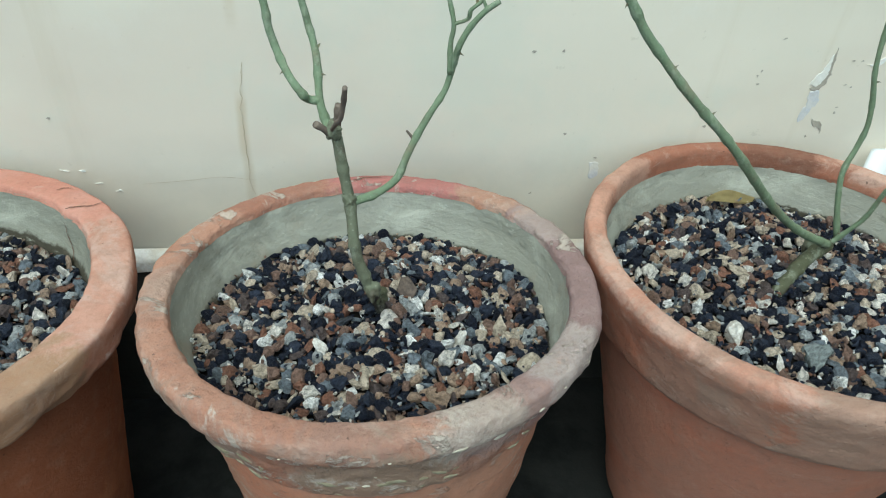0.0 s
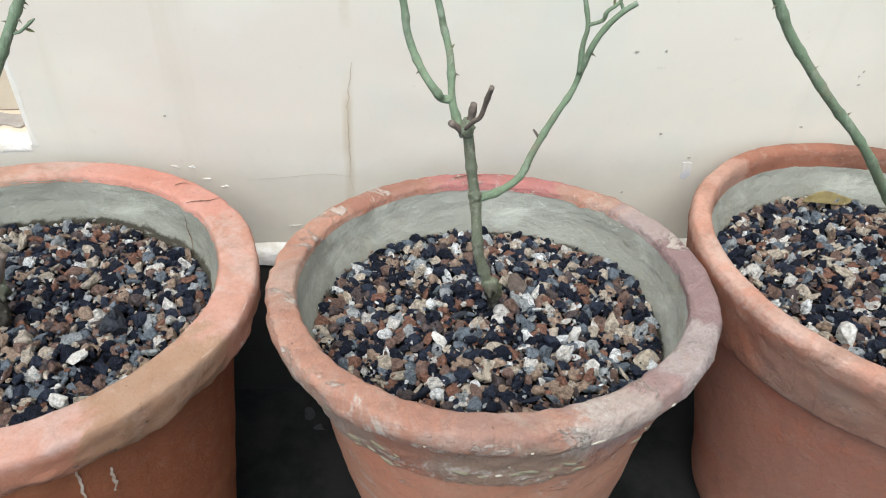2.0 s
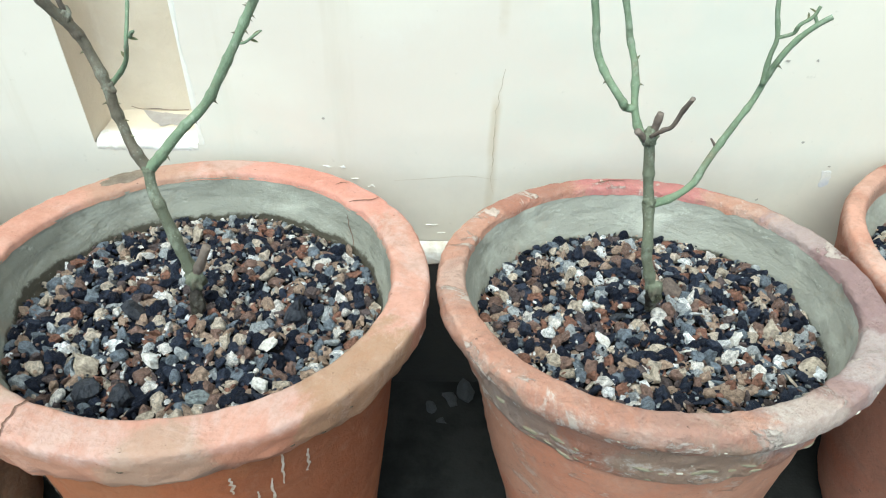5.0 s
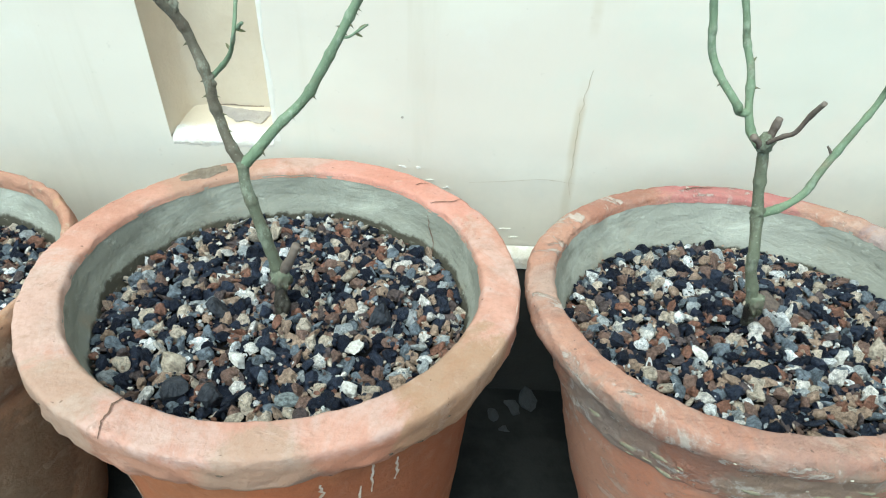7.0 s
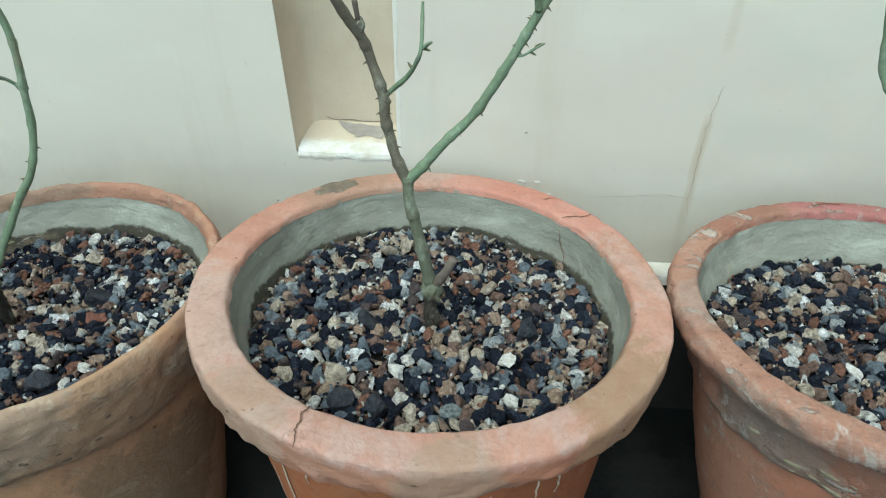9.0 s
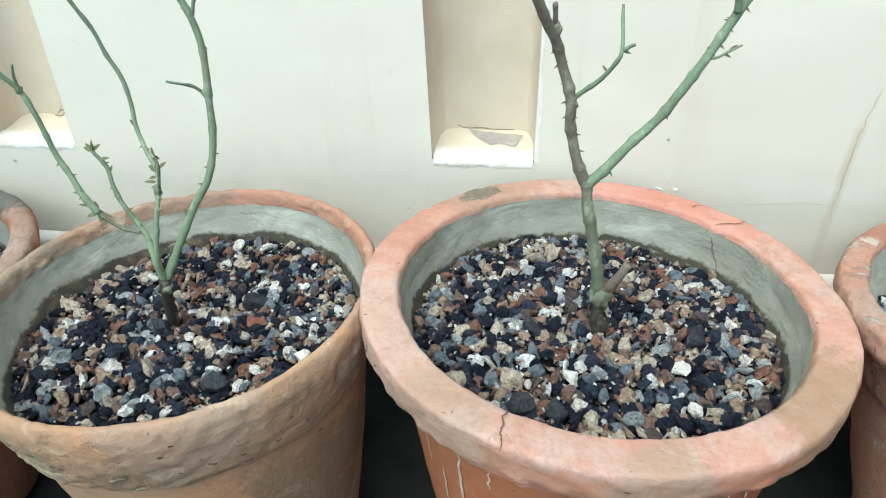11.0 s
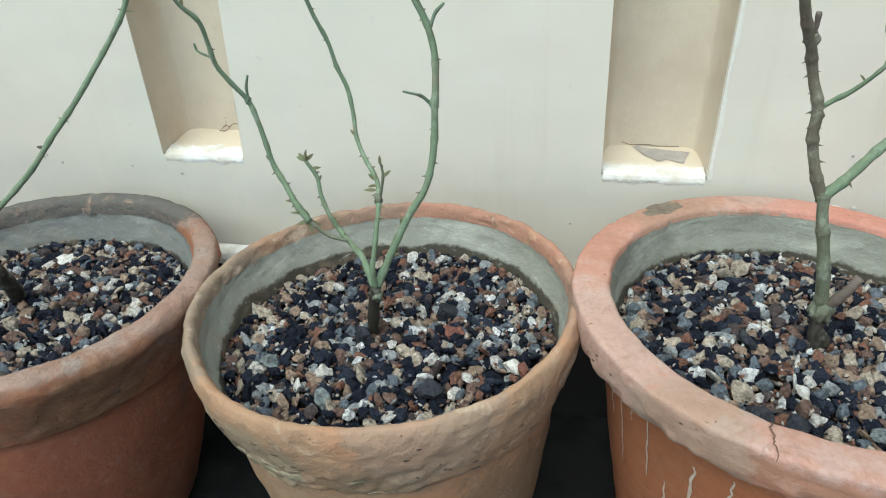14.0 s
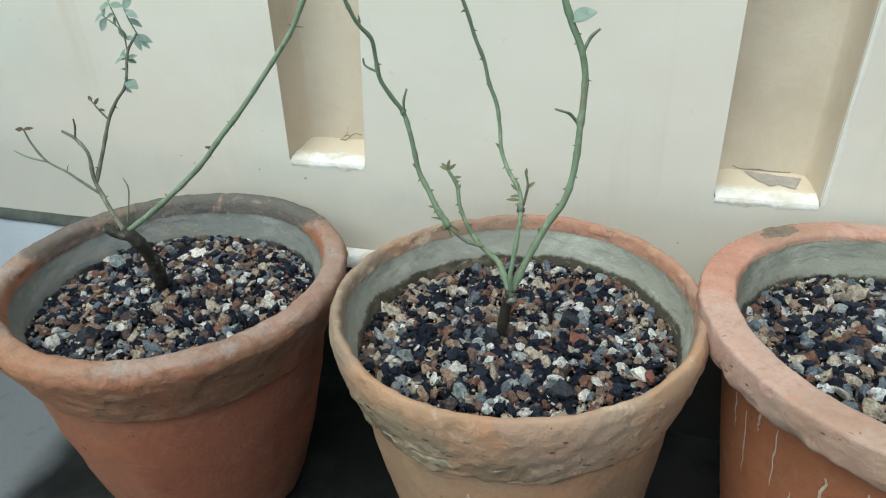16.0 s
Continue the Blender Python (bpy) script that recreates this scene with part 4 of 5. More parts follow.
P1["twig"] = ([(-0.0285, 0.3680, 0.4563), (-0.0217, 0.3660, 0.4599), (-0.0208, 0.3640, 0.4653), (-0.0161, 0.3625, 0.4704), (-0.0145, 0.3620, 0.4761)], 0.0017, 0.0015)
P1["stub"] = ([(-0.0928, 0.3440, 0.4077), (-0.0900, 0.3360, 0.4162), (-0.0879, 0.3299, 0.4220), (-0.0863, 0.3254, 0.4335), (-0.0855, 0.3186, 0.4440)], 0.0018, 0.0022)
P1["stubtop"] = ([(-0.0905, 0.3495, 0.4047), (-0.0895, 0.3490, 0.4129), (-0.0891, 0.3480, 0.4201)], 0.0036, 0.0030)
P1["stubleft"] = ([(-0.0933, 0.3480, 0.4015), (-0.0968, 0.3460, 0.4066), (-0.1014, 0.3440, 0.4110)], 0.0030, 0.0026)
P1["bud"] = ([(-0.0473, 0.3590, 0.3922), (-0.0494, 0.3590, 0.3954), (-0.0519, 0.3590, 0.3986)], 0.0016, 0.0010)
P1["twig_link"] = ([(-0.0155, 0.3625, 0.4713), (-0.0141, 0.3620, 0.4688), (-0.0133, 0.3610, 0.4668)], 0.0015, 0.0014)
P2 = {}
P2["stem"] = ([(-0.3630, 0.3346, 0.3040), (-0.3652, 0.3340, 0.3204), (-0.3675, 0.3339, 0.3327), (-0.3702, 0.3354, 0.3449), (-0.3730, 0.3368, 0.3570), (-0.3759, 0.3389, 0.3690), (-0.3770, 0.3431, 0.3807)], 0.0056, 0.0047)
P2["foot"] = ([(-0.3620, 0.3160, 0.2600), (-0.3620, 0.3190, 0.2710), (-0.3630, 0.3270, 0.2880), (-0.3630, 0.3350, 0.3040)], 0.0066, 0.0054)
P2["branch_left"] = ([(-0.3776, 0.3447, 0.3796), (-0.3817, 0.3453, 0.3884), (-0.3850, 0.3471, 0.3974), (-0.3875, 0.3495, 0.4065), (-0.3895, 0.3502, 0.4160), (-0.3897, 0.3505, 0.4257), (-0.3917, 0.3516, 0.4350), (-0.3951, 0.3537, 0.4439), (-0.3980, 0.3546, 0.4531), (-0.4010, 0.3518, 0.4619), (-0.4051, 0.3484, 0.4701), (-0.4124, 0.3421, 0.4876), (-0.4197, 0.3358, 0.5091)], 0.0044, 0.0038)
P2["twig"] = ([(-0.3883, 0.3531, 0.4287), (-0.3830, 0.3515, 0.4341), (-0.3781, 0.3484, 0.4394), (-0.3739, 0.3455, 0.4455), (-0.3708, 0.3420, 0.4519), (-0.3683, 0.3392, 0.4588), (-0.3679, 0.3440, 0.4655), (-0.3683, 0.3515, 0.4730), (-0.3684, 0.3550, 0.4785)], 0.0022, 0.0011)
P2["branch_right"] = ([(-0.3766, 0.3436, 0.3804), (-0.3688, 0.3454, 0.3883), (-0.3616, 0.3485, 0.3964), (-0.3541, 0.3526, 0.4038), (-0.3461, 0.3567, 0.4105), (-0.3389, 0.3586, 0.4188), (-0.3332, 0.3597, 0.4284), (-0.3275, 0.3612, 0.4380), (-0.3219, 0.3627, 0.4477), (-0.3166, 0.3654, 0.4573), (-0.3112, 0.3679, 0.4669), (-0.3018, 0.3724, 0.4839), (-0.2923, 0.3770, 0.5049)], 0.0042, 0.0034)
P2["sprig"] = ([(-0.3207, 0.3628, 0.4485), (-0.3160, 0.3630, 0.4492), (-0.3112, 0.3620, 0.4528), (-0.3056, 0.3600, 0.4572)], 0.0012, 0.0008)
P2["stub_low"] = ([(-0.3620, 0.3340, 0.3080), (-0.3545, 0.3300, 0.3230), (-0.3492, 0.3305, 0.3345)], 0.0045, 0.0040)
P2["stub_high"] = ([(-0.4017, 0.3530, 0.4678), (-0.4015, 0.3510, 0.4731), (-0.4021, 0.3500, 0.4802)], 0.0022, 0.0018)
P2["twig_top"] = ([(-0.3098, 0.3670, 0.4721), (-0.3106, 0.3660, 0.4777), (-0.3119, 0.3660, 0.4839)], 0.0030, 0.0026)
P2["twig_tip"] = ([(-0.3667, 0.3410, 0.4604), (-0.3646, 0.3390, 0.4630), (-0.3626, 0.3370, 0.4647)], 0.0018, 0.0012)
P3 = {}
P3["stem"] = ([(-0.6450, 0.3220, 0.2630), (-0.6410, 0.3180, 0.2910), (-0.6370, 0.3160, 0.3130)], 0.0058, 0.0050)
P3["branch_left"] = ([(-0.6868, 0.3432, 0.3422), (-0.6956, 0.3464, 0.3535), (-0.7032, 0.3518, 0.3649), (-0.7106, 0.3556, 0.3770), (-0.7138, 0.3575, 0.3912), (-0.7169, 0.3589, 0.4055), (-0.7206, 0.3589, 0.4197), (-0.7272, 0.3552, 0.4323), (-0.7325, 0.3509, 0.4453), (-0.7337, 0.3492, 0.4594), (-0.7342, 0.3453, 0.4735), (-0.7403, 0.3392, 0.4848), (-0.7449, 0.3321, 0.5029), (-0.7496, 0.3250, 0.5250)], 0.0033, 0.0018)
P3["twig_side"] = ([(-0.6617, 0.3429, 0.3285), (-0.6755, 0.3426, 0.3328), (-0.6868, 0.3432, 0.3422)], 0.0019, 0.0021)
P3["branch_bud"] = ([(-0.6380, 0.3165, 0.3120), (-0.6469, 0.3275, 0.3253), (-0.6548, 0.3385, 0.3247), (-0.6631, 0.3493, 0.3233), (-0.6721, 0.3574, 0.3275), (-0.6788, 0.3588, 0.3393), (-0.6834, 0.3618, 0.3514), (-0.6858, 0.3653, 0.3640), (-0.6919, 0.3650, 0.3758)], 0.0036, 0.0020)
P3["branch_mid"] = ([(-0.6370, 0.3160, 0.3130), (-0.6376, 0.3151, 0.3252), (-0.6359, 0.3184, 0.3401), (-0.6345, 0.3242, 0.3542), (-0.6343, 0.3331, 0.3666), (-0.6377, 0.3443, 0.3764), (-0.6464, 0.3532, 0.3852), (-0.6528, 0.3603, 0.3972), (-0.6550, 0.3658, 0.4113), (-0.6577, 0.3684, 0.4260), (-0.6631, 0.3687, 0.4403), (-0.6663, 0.3682, 0.4553), (-0.6712, 0.3655, 0.4696), (-0.6749, 0.3628, 0.4841), (-0.6805, 0.3592, 0.5030), (-0.6862, 0.3557, 0.5258)], 0.0027, 0.0018)
P3["twig_mid"] = ([(-0.6329, 0.3340, 0.3707), (-0.6307, 0.3360, 0.3840), (-0.6327, 0.3380, 0.3930)], 0.0016, 0.0010)
P3["branch_right"] = ([(-0.6365, 0.3175, 0.3120), (-0.6302, 0.3273, 0.3269), (-0.6237, 0.3349, 0.3408), (-0.6165, 0.3407, 0.3551), (-0.6078, 0.3467, 0.3686), (-0.6036, 0.3532, 0.3838), (-0.6020, 0.3583, 0.4001), (-0.6015, 0.3612, 0.4169), (-0.6008, 0.3644, 0.4337), (-0.6013, 0.3670, 0.4506), (-0.6054, 0.3684, 0.4671), (-0.6125, 0.3690, 0.4827), (-0.6191, 0.3702, 0.5015), (-0.6257, 0.3714, 0.5244)], 0.0040, 0.0032)
P3["twig_right"] = ([(-0.6035, 0.3690, 0.4639), (-0.5999, 0.3680, 0.4729), (-0.5946, 0.3680, 0.4785)], 0.0020, 0.0013)
P3["twig_out"] = ([(-0.6037, 0.3624, 0.4197), (-0.6077, 0.3582, 0.4262), (-0.6105, 0.3513, 0.4306), (-0.6166, 0.3460, 0.4342)], 0.0018, 0.0012)
P3["stub_l"] = ([(-0.7201, 0.3590, 0.4182), (-0.7192, 0.3570, 0.4290), (-0.7163, 0.3560, 0.4376)], 0.0015, 0.0012)
P3["sprig"] = ([(-0.7346, 0.3500, 0.4508), (-0.7412, 0.3490, 0.4545), (-0.7420, 0.3480, 0.4596)], 0.0013, 0.0009)
P4 = {}
P4["stem"] = ([(-0.9500, 0.3490, 0.2430), (-0.9340, 0.3300, 0.2810), (-0.9246, 0.3140, 0.3089), (-0.9295, 0.3090, 0.3252), (-0.9376, 0.3090, 0.3259), (-0.9503, 0.3080, 0.3307)], 0.0076, 0.0046)
P4["branch_right"] = ([(-0.9305, 0.3100, 0.3295), (-0.9092, 0.3180, 0.3455), (-0.8884, 0.3250, 0.3623), (-0.8688, 0.3310, 0.3805), (-0.8545, 0.3400, 0.3986), (-0.8420, 0.3520, 0.4144), (-0.8301, 0.3630, 0.4312), (-0.8182, 0.3730, 0.4484), (-0.8057, 0.3800, 0.4665), (-0.7964, 0.3860, 0.4857), (-0.7867, 0.3918, 0.5022), (-0.7770, 0.3975, 0.5228)], 0.0034, 0.0028)
P4["branch_left"] = ([(-0.9347, 0.3090, 0.3296), (-0.9492, 0.3180, 0.3410), (-0.9604, 0.3260, 0.3504), (-0.9666, 0.3300, 0.3608), (-0.9681, 0.3340, 0.3794), (-0.9784, 0.3370, 0.3897), (-0.9892, 0.3380, 0.3946)], 0.0034, 0.0018)
P4["branch_up"] = ([(-0.9650, 0.3300, 0.3577), (-0.9634, 0.3450, 0.3780), (-0.9586, 0.3550, 0.3990), (-0.9501, 0.3590, 0.4132), (-0.9407, 0.3630, 0.4256), (-0.9337, 0.3660, 0.4492), (-0.9229, 0.3680, 0.4628)], 0.0026, 0.0016)
P4["branch_far"] = ([(-0.9622, 0.3260, 0.3502), (-0.9753, 0.3280, 0.3560), (-0.9885, 0.3290, 0.3640), (-1.0065, 0.3310, 0.3711), (-1.0170, 0.3330, 0.3837), (-1.0208, 0.3340, 0.3954)], 0.0020, 0.0012)
P4["sprig"] = ([(-1.0067, 0.3310, 0.3705), (-1.0233, 0.3310, 0.3729), (-1.0344, 0.3310, 0.3774)], 0.0014, 0.0009)
P4["twig"] = ([(-0.9784, 0.3370, 0.3897), (-0.9739, 0.3360, 0.3997), (-0.9721, 0.3350, 0.4068)], 0.0014, 0.0010)
P4["shoot"] = ([(-0.9324, 0.3120, 0.3331), (-0.9218, 0.3120, 0.3633), (-0.9232, 0.3120, 0.3740)], 0.0010, 0.0007)
P4["twig_up"] = ([(-0.9586, 0.3550, 0.3990), (-0.9627, 0.3530, 0.4072), (-0.9662, 0.3510, 0.4167)], 0.0014, 0.0008)
P4["leafstalk_a"] = ([(-0.9337, 0.3660, 0.4492), (-0.9328, 0.3650, 0.4646), (-0.9446, 0.3640, 0.4762)], 0.0010, 0.0007)
P4["leafstalk_b"] = ([(-0.9328, 0.3650, 0.4646), (-0.9340, 0.3640, 0.4750), (-0.9363, 0.3640, 0.4845)], 0.0010, 0.0007)
P4["leafstalk_c"] = ([(-0.9229, 0.3680, 0.4628), (-0.9245, 0.3660, 0.4720), (-0.9260, 0.3650, 0.4807)], 0.0010, 0.0007)
P4["leafstalk"] = ([(-0.9345, 0.3660, 0.4475), (-0.9360, 0.3650, 0.4455), (-0.9396, 0.3650, 0.4437)], 0.0010, 0.0008)
P0 = {}
P0["stem"] = ([(0.2185, 0.3520, 0.2745), (0.2323, 0.3620, 0.2832), (0.2451, 0.3700, 0.2889), (0.2648, 0.3800, 0.2915)], 0.0062, 0.0055)
P0["branch_long"] = ([(0.2578, 0.3727, 0.2975), (0.2160, 0.3569, 0.3230), (0.1783, 0.3406, 0.3533), (0.1485, 0.3272, 0.3818), (0.1262, 0.3197, 0.4046), (0.1087, 0.3181, 0.4212), (0.0929, 0.3186, 0.4349), (0.0788, 0.3193, 0.4482), (0.0661, 0.3204, 0.4611), (0.0542, 0.3213, 0.4737), (0.0448, 0.3220, 0.4869), (0.0321, 0.3229, 0.5024), (0.0194, 0.3239, 0.5218)], 0.0045, 0.0038)
P0["branch_back"] = ([(0.2729, 0.3850, 0.2954), (0.2633, 0.3900, 0.3260), (0.2602, 0.3940, 0.3466), (0.2643, 0.3970, 0.3642), (0.2652, 0.3980, 0.3797), (0.2611, 0.3990, 0.3970), (0.2533, 0.4010, 0.4202), (0.2506, 0.4040, 0.4439), (0.2460, 0.4060, 0.4820)], 0.0034, 0.0026)
P0["branch_side"] = ([(0.2658, 0.3810, 0.2907), (0.2722, 0.3760, 0.3086), (0.2758, 0.3720, 0.3237), (0.2760, 0.3680, 0.3467), (0.2810, 0.3640, 0.3720)], 0.0030, 0.0024)

OLD = ("stem",)
DARK_BARK = bark("dark_damp_bark", (0.04, 0.034, 0.026), (0.028, 0.022, 0.018), 0.5, 0.1)
MOSSY_BARK = bark("mossy_bark", (0.10, 0.105, 0.06), (0.05, 0.042, 0.03), 0.46, 0.3)
DEAD = ("stub", "stubtop", "stubleft", "stub_low", "stub_high", "bud")
THORNY = {"p2": 22, "p3": 36, "p4": 18, "p1": 3, "p0": 6}
BUSHES = {"p0": P0, "p1": P1, "p2": P2, "p3": P3, "p4": P4}
BUSH_LABELS = {
    "p0": "bare green rose bush with one long leaning cane",
    "p1": "hard-pruned bare rose bush with green canes and a brown stub",
    "p2": "forked bare rose bush with thick thorny canes",
    "p3": "bare rose bush with four slim thorny canes and small buds",
    "p4": "thin rose bush with a long cane and few leaves",
}


def thorn_mesh():
    bm = bmesh.new()
    ring = [bm.verts.new((0.0016 * math.cos(a), 0.0009 * math.sin(a), 0)) for a in (2 * math.pi * j / 7 for j in range(7))]
    mid = [bm.verts.new((0.0007 * math.cos(a) + 0.0002, 0.0004 * math.sin(a), 0.0022)) for a in (2 * math.pi * j / 7 for j in range(7))]
    tip = bm.verts.new((0.0012, 0, 0.0048))
    for j in range(7):
        k = (j + 1) % 7
        bm.faces.new((ring[j], ring[k], mid[k], mid[j]))
        bm.faces.new((mid[j], mid[k], tip))
    return mesh_of("thorn", bm, THORN)


THORN_MESH = thorn_mesh()


def plain_name(name):
    return name.split("_")[0].replace("stubtop", "stub").replace("stubleft", "stub").replace("leafstalk", "stalk")


def bush(key):
    rng = random.Random(40 + int(key[1]))
    base = Vector(BUSHES[key]["stem"][0][0])
    root = new("rose_bush")
    root.matrix_world = Matrix.Translation(base)
    tagged(root, BUSH_LABELS[key], "rose bush", "rose bushes in pots")
    canes = []
    for name, (pts, r0, r1) in BUSHES[key].items():
        pts = [Vector(p) - base for p in pts]
        if name == "stem" and "foot" not in BUSHES[key]:
            pts = [pts[0] + (pts[0] - pts[1]).normalized() * 0.014, *pts]
        girth = {"p1": 0.58, "p2": 0.68, "p3": 0.72}.get(key, 0.84) if name in ("stem", "foot") else {"p0": 0.60, "p1": 0.64, "p2": 0.69, "p3": 0.61, "p4": 0.58}[key]
        bm = tube(pts, r0 * girth, r1 * girth, 12 if r0 > 0.003 else 8, 8, 0.10, 0.12 if name.startswith("branch") else 0.0)
        mat = MOSSY_BARK if name == "stem" and key == "p0" else DARK_BARK if name == "foot" or (name == "stem" and key in ("p3", "p4")) else BROWN_BARK if key == "p2" and name == "branch_left" else OLD_BARK if name in OLD or (key == "p3" and name in ("twig_side", "twig_mid")) or (key == "p4" and name in ("branch_left", "branch_up", "branch_far", "twig")) else BROWN_WOOD if name in DEAD else GREEN_BARK
        ob = part(plain_name(name), bm, mat, root, "brown cut stub" if name in DEAD else "")
        if name.startswith("branch"):
            canes.append((ob, smooth_line(pts, 6), r0, r1))
    total = sum(len(c[1]) for c in canes)
    for ob, line, r0, r1 in canes:
        for i in range(round(THORNY[key] * len(line) / total)):
            k = rng.uniform(0.06, 0.95) * (len(line) - 2)
            a = int(k)
            c = line[a].lerp(line[a + 1], k - a)
            d = (line[a + 1] - line[a]).normalized()
            side = d.cross(Vector((0, 1, 0))).normalized() * rng.choice((-1, 1)) + Vector((0, -1, 0)) * rng.uniform(-0.5, 0.7)
            side = (side - d * side.dot(d)).normalized()
            rad = r0 + (r1 - r0) * k / len(line)
            q = Matrix((-d, side.cross(-d), side)).transposed()
            th = new("thorn", THORN_MESH)
            th.parent = ob
            s = rng.uniform(0.35, 0.8)
            th.matrix_basis = Matrix.LocRotScale(c + side * rad * 0.52, q.to_quaternion(), (s, s, s))
    return root


ROSES = {key: bush(key) for key in BUSHES}


def knot(root, key, place, size, material=OLD_BARK, name="knot"):
    """A gnarled swelling where the canes part."""
    bm = bmesh.new()
    bmesh.ops.create_icosphere(bm, subdivisions=3, radius=1)
    base = Vector(BUSHES[key]["stem"][0][0])
    for v in bm.verts:
        q = v.co.copy()
        w = 0.9 + 0.55 * noise.noise(q * 1.7 + Vector(place) * 90) + 0.18 * noise.noise(q * 5)
        v.co = Vector(place) - base + Vector((q.x * 0.72, q.y * 0.72, q.z)) * size * w
    return part(name, bm, material, root)


def leaf(root, key, place, length, turn, material=LEAF, width=0.62):
    """One rose leaflet: folded along its midrib, toothed at the edge."""
    base = Vector(BUSHES[key]["stem"][0][0])
    bm = bmesh.new()
    rows = []
    n = 12
    for i in range(n + 1):
        t = i / n
        half = width * 0.5 * math.sin(math.pi * min(1, t * 0.97 + 0.02)) ** 0.75 * (1 - 0.25 * t)
        tooth = 1 + 0.10 * (i % 2)
        rows.append([bm.verts.new((t, half * tooth * k, 0.10 * abs(k) * half * 2 - 0.16 * t * t)) for k in (-1, -0.5, 0, 0.5, 1)])
    for a, b in zip(rows, rows[1:]):
        for k in range(4):
            bm.faces.new((a[k], a[k + 1], b[k + 1], b[k]))
    d = Euler([radians(a) for a in turn]).to_matrix() @ Vector((1, 0, 0))
    face = Vector((0.5 * math.sin(turn[0] + turn[2] * 3), -0.55, 0.8))
    face = (face - d * face.dot(d)).normalized()
    m = Matrix.Translation(Vector(place) - base) @ Matrix((d, face.cross(d), face)).transposed().to_4x4() @ Matrix.Scale(length, 4)
    bmesh.ops.solidify(bm, geom=bm.faces[:], thickness=0.02)
    bmesh.ops.transform(bm, matrix=m, verts=bm.verts)
    return part("leaf", bm, material, root)


R1, R2, R3, R4, R0 = (ROSES[k] for k in ("p1", "p2", "p3", "p4", "p0"))
knot(R1, "p1", (-0.0915, 0.348, 0.405), 0.0062)
knot(R1, "p1", (-0.0842, 0.3440, 0.362), 0.0056)
knot(R1, "p1", (-0.0715, 0.332, 0.304), 0.0076)
knot(R1, "p1", (-0.0665, 0.339, 0.292), 0.0072, MOSSY_BARK)
knot(R2, "p2", (-0.362, 0.333, 0.306), 0.0096)
knot(R2, "p2", (-0.361, 0.325, 0.291), 0.0070, DARK_BARK)
knot(R2, "p2", (-0.3772, 0.344, 0.380), 0.0055)
knot(R2, "p2", (-0.3897, 0.3508, 0.427), 0.0048, BROWN_BARK)
knot(R2, "p2", (-0.4018, 0.352, 0.466), 0.0050, BROWN_BARK)
knot(R3, "p3", (-0.637, 0.316, 0.306), 0.0060)
knot(R3, "p3", (-0.6345, 0.334, 0.368), 0.0040)
knot(R3, "p3", (-0.6020, 0.362, 0.420), 0.0040, GREEN_BARK)
knot(R3, "p3", (-0.7207, 0.3588, 0.420), 0.0030, GREEN_BARK)
knot(R4, "p4", (-0.940, 0.309, 0.328), 0.0052, DARK_BARK)
knot(R0, "p0", (0.252, 0.380, 0.290), 0.0075)
# leaves and breaking buds: cane, how far along it (in its points), size, turn
def along(key, cane, k):
    pts = BUSHES[key][cane][0]
    a = min(int(k), len(pts) - 2)
    return Vector(pts[a]).lerp(Vector(pts[a + 1]), k - a)


def sprout(key, cane, material, *leaves):
    """Leaves on one cane: how far along it, size, turn, width."""
    for k, size, turn, wide in leaves:
        leaf(ROSES[key], key, along(key, cane, k), size * (0.8 if material == BUD else 1), turn, material, wide)


sprout("p3", "branch_right", LEAF, (11.0, 0.016, (65, -25, 5), 0.85))
sprout("p4", "leafstalk", LEAF, (2.0, 0.010, (60, 15, 170), 0.6), (1.9, 0.009, (70, -50, 100), 0.6), (1.4, 0.009, (65, 20, 20), 0.55))
sprout("p4", "leafstalk_a", LEAF, (2.0, 0.012, (40, 25, 175), 0.6), (1.9, 0.011, (70, -60, 110), 0.6), (1.8, 0.011, (30, 50, 200), 0.6), (1.3, 0.009, (60, -70, 120), 0.5), (1.2, 0.009, (60, 60, 20), 0.5))
sprout("p4", "leafstalk_b", LEAF, (2.0, 0.011, (50, -60, 100), 0.6), (1.9, 0.011, (50, 10, 180), 0.6), (1.9, 0.010, (60, 0, 5), 0.6), (1.2, 0.009, (60, 10, 175), 0.5))
sprout("p4", "leafstalk_c", LEAF, (2.0, 0.011, (60, -50, 60), 0.55), (1.9, 0.011, (60, 20, -5), 0.55), (1.2, 0.010, (60, 30, 10), 0.5))
sprout("p4", "branch_up", LEAF, (6.0, 0.013, (60, 55, -10), 0.5), (5.9, 0.012, (60, 20, 10), 0.5), (5.8, 0.010, (60, 70, -20), 0.5), (5.7, 0.009, (60, -10, 170), 0.5), (4.9, 0.008, (70, 10, 175), 0.75), (4.8, 0.008, (70, -20, 20), 0.75), (4.1, 0.011, (75, 20, -10), 0.85), (3.9, 0.007, (75, 60, 10), 0.6))
sprout("p3", "branch_left", BUD, (0.0, 0.013, (30, 15, 180), 0.32), (0.1, 0.013, (50, 45, 120), 0.4), (0.0, 0.012, (50, -40, 130), 0.4), (0.4, 0.013, (60, -8, 178), 0.2), (0.0, 0.010, (60, 70, 60), 0.35), (0.0, 0.011, (50, 20, 10), 0.38), (0.0, 0.012, (60, 10, 185), 0.38), (0.0, 0.010, (60, 60, -60), 0.38), (0.3, 0.010, (40, 50, 20), 0.38), (1.1, 0.009, (40, -5, 175), 0.3), (3.1, 0.009, (60, -35, 150), 0.38), (10.8, 0.008, (60, -85, 100), 0.3))
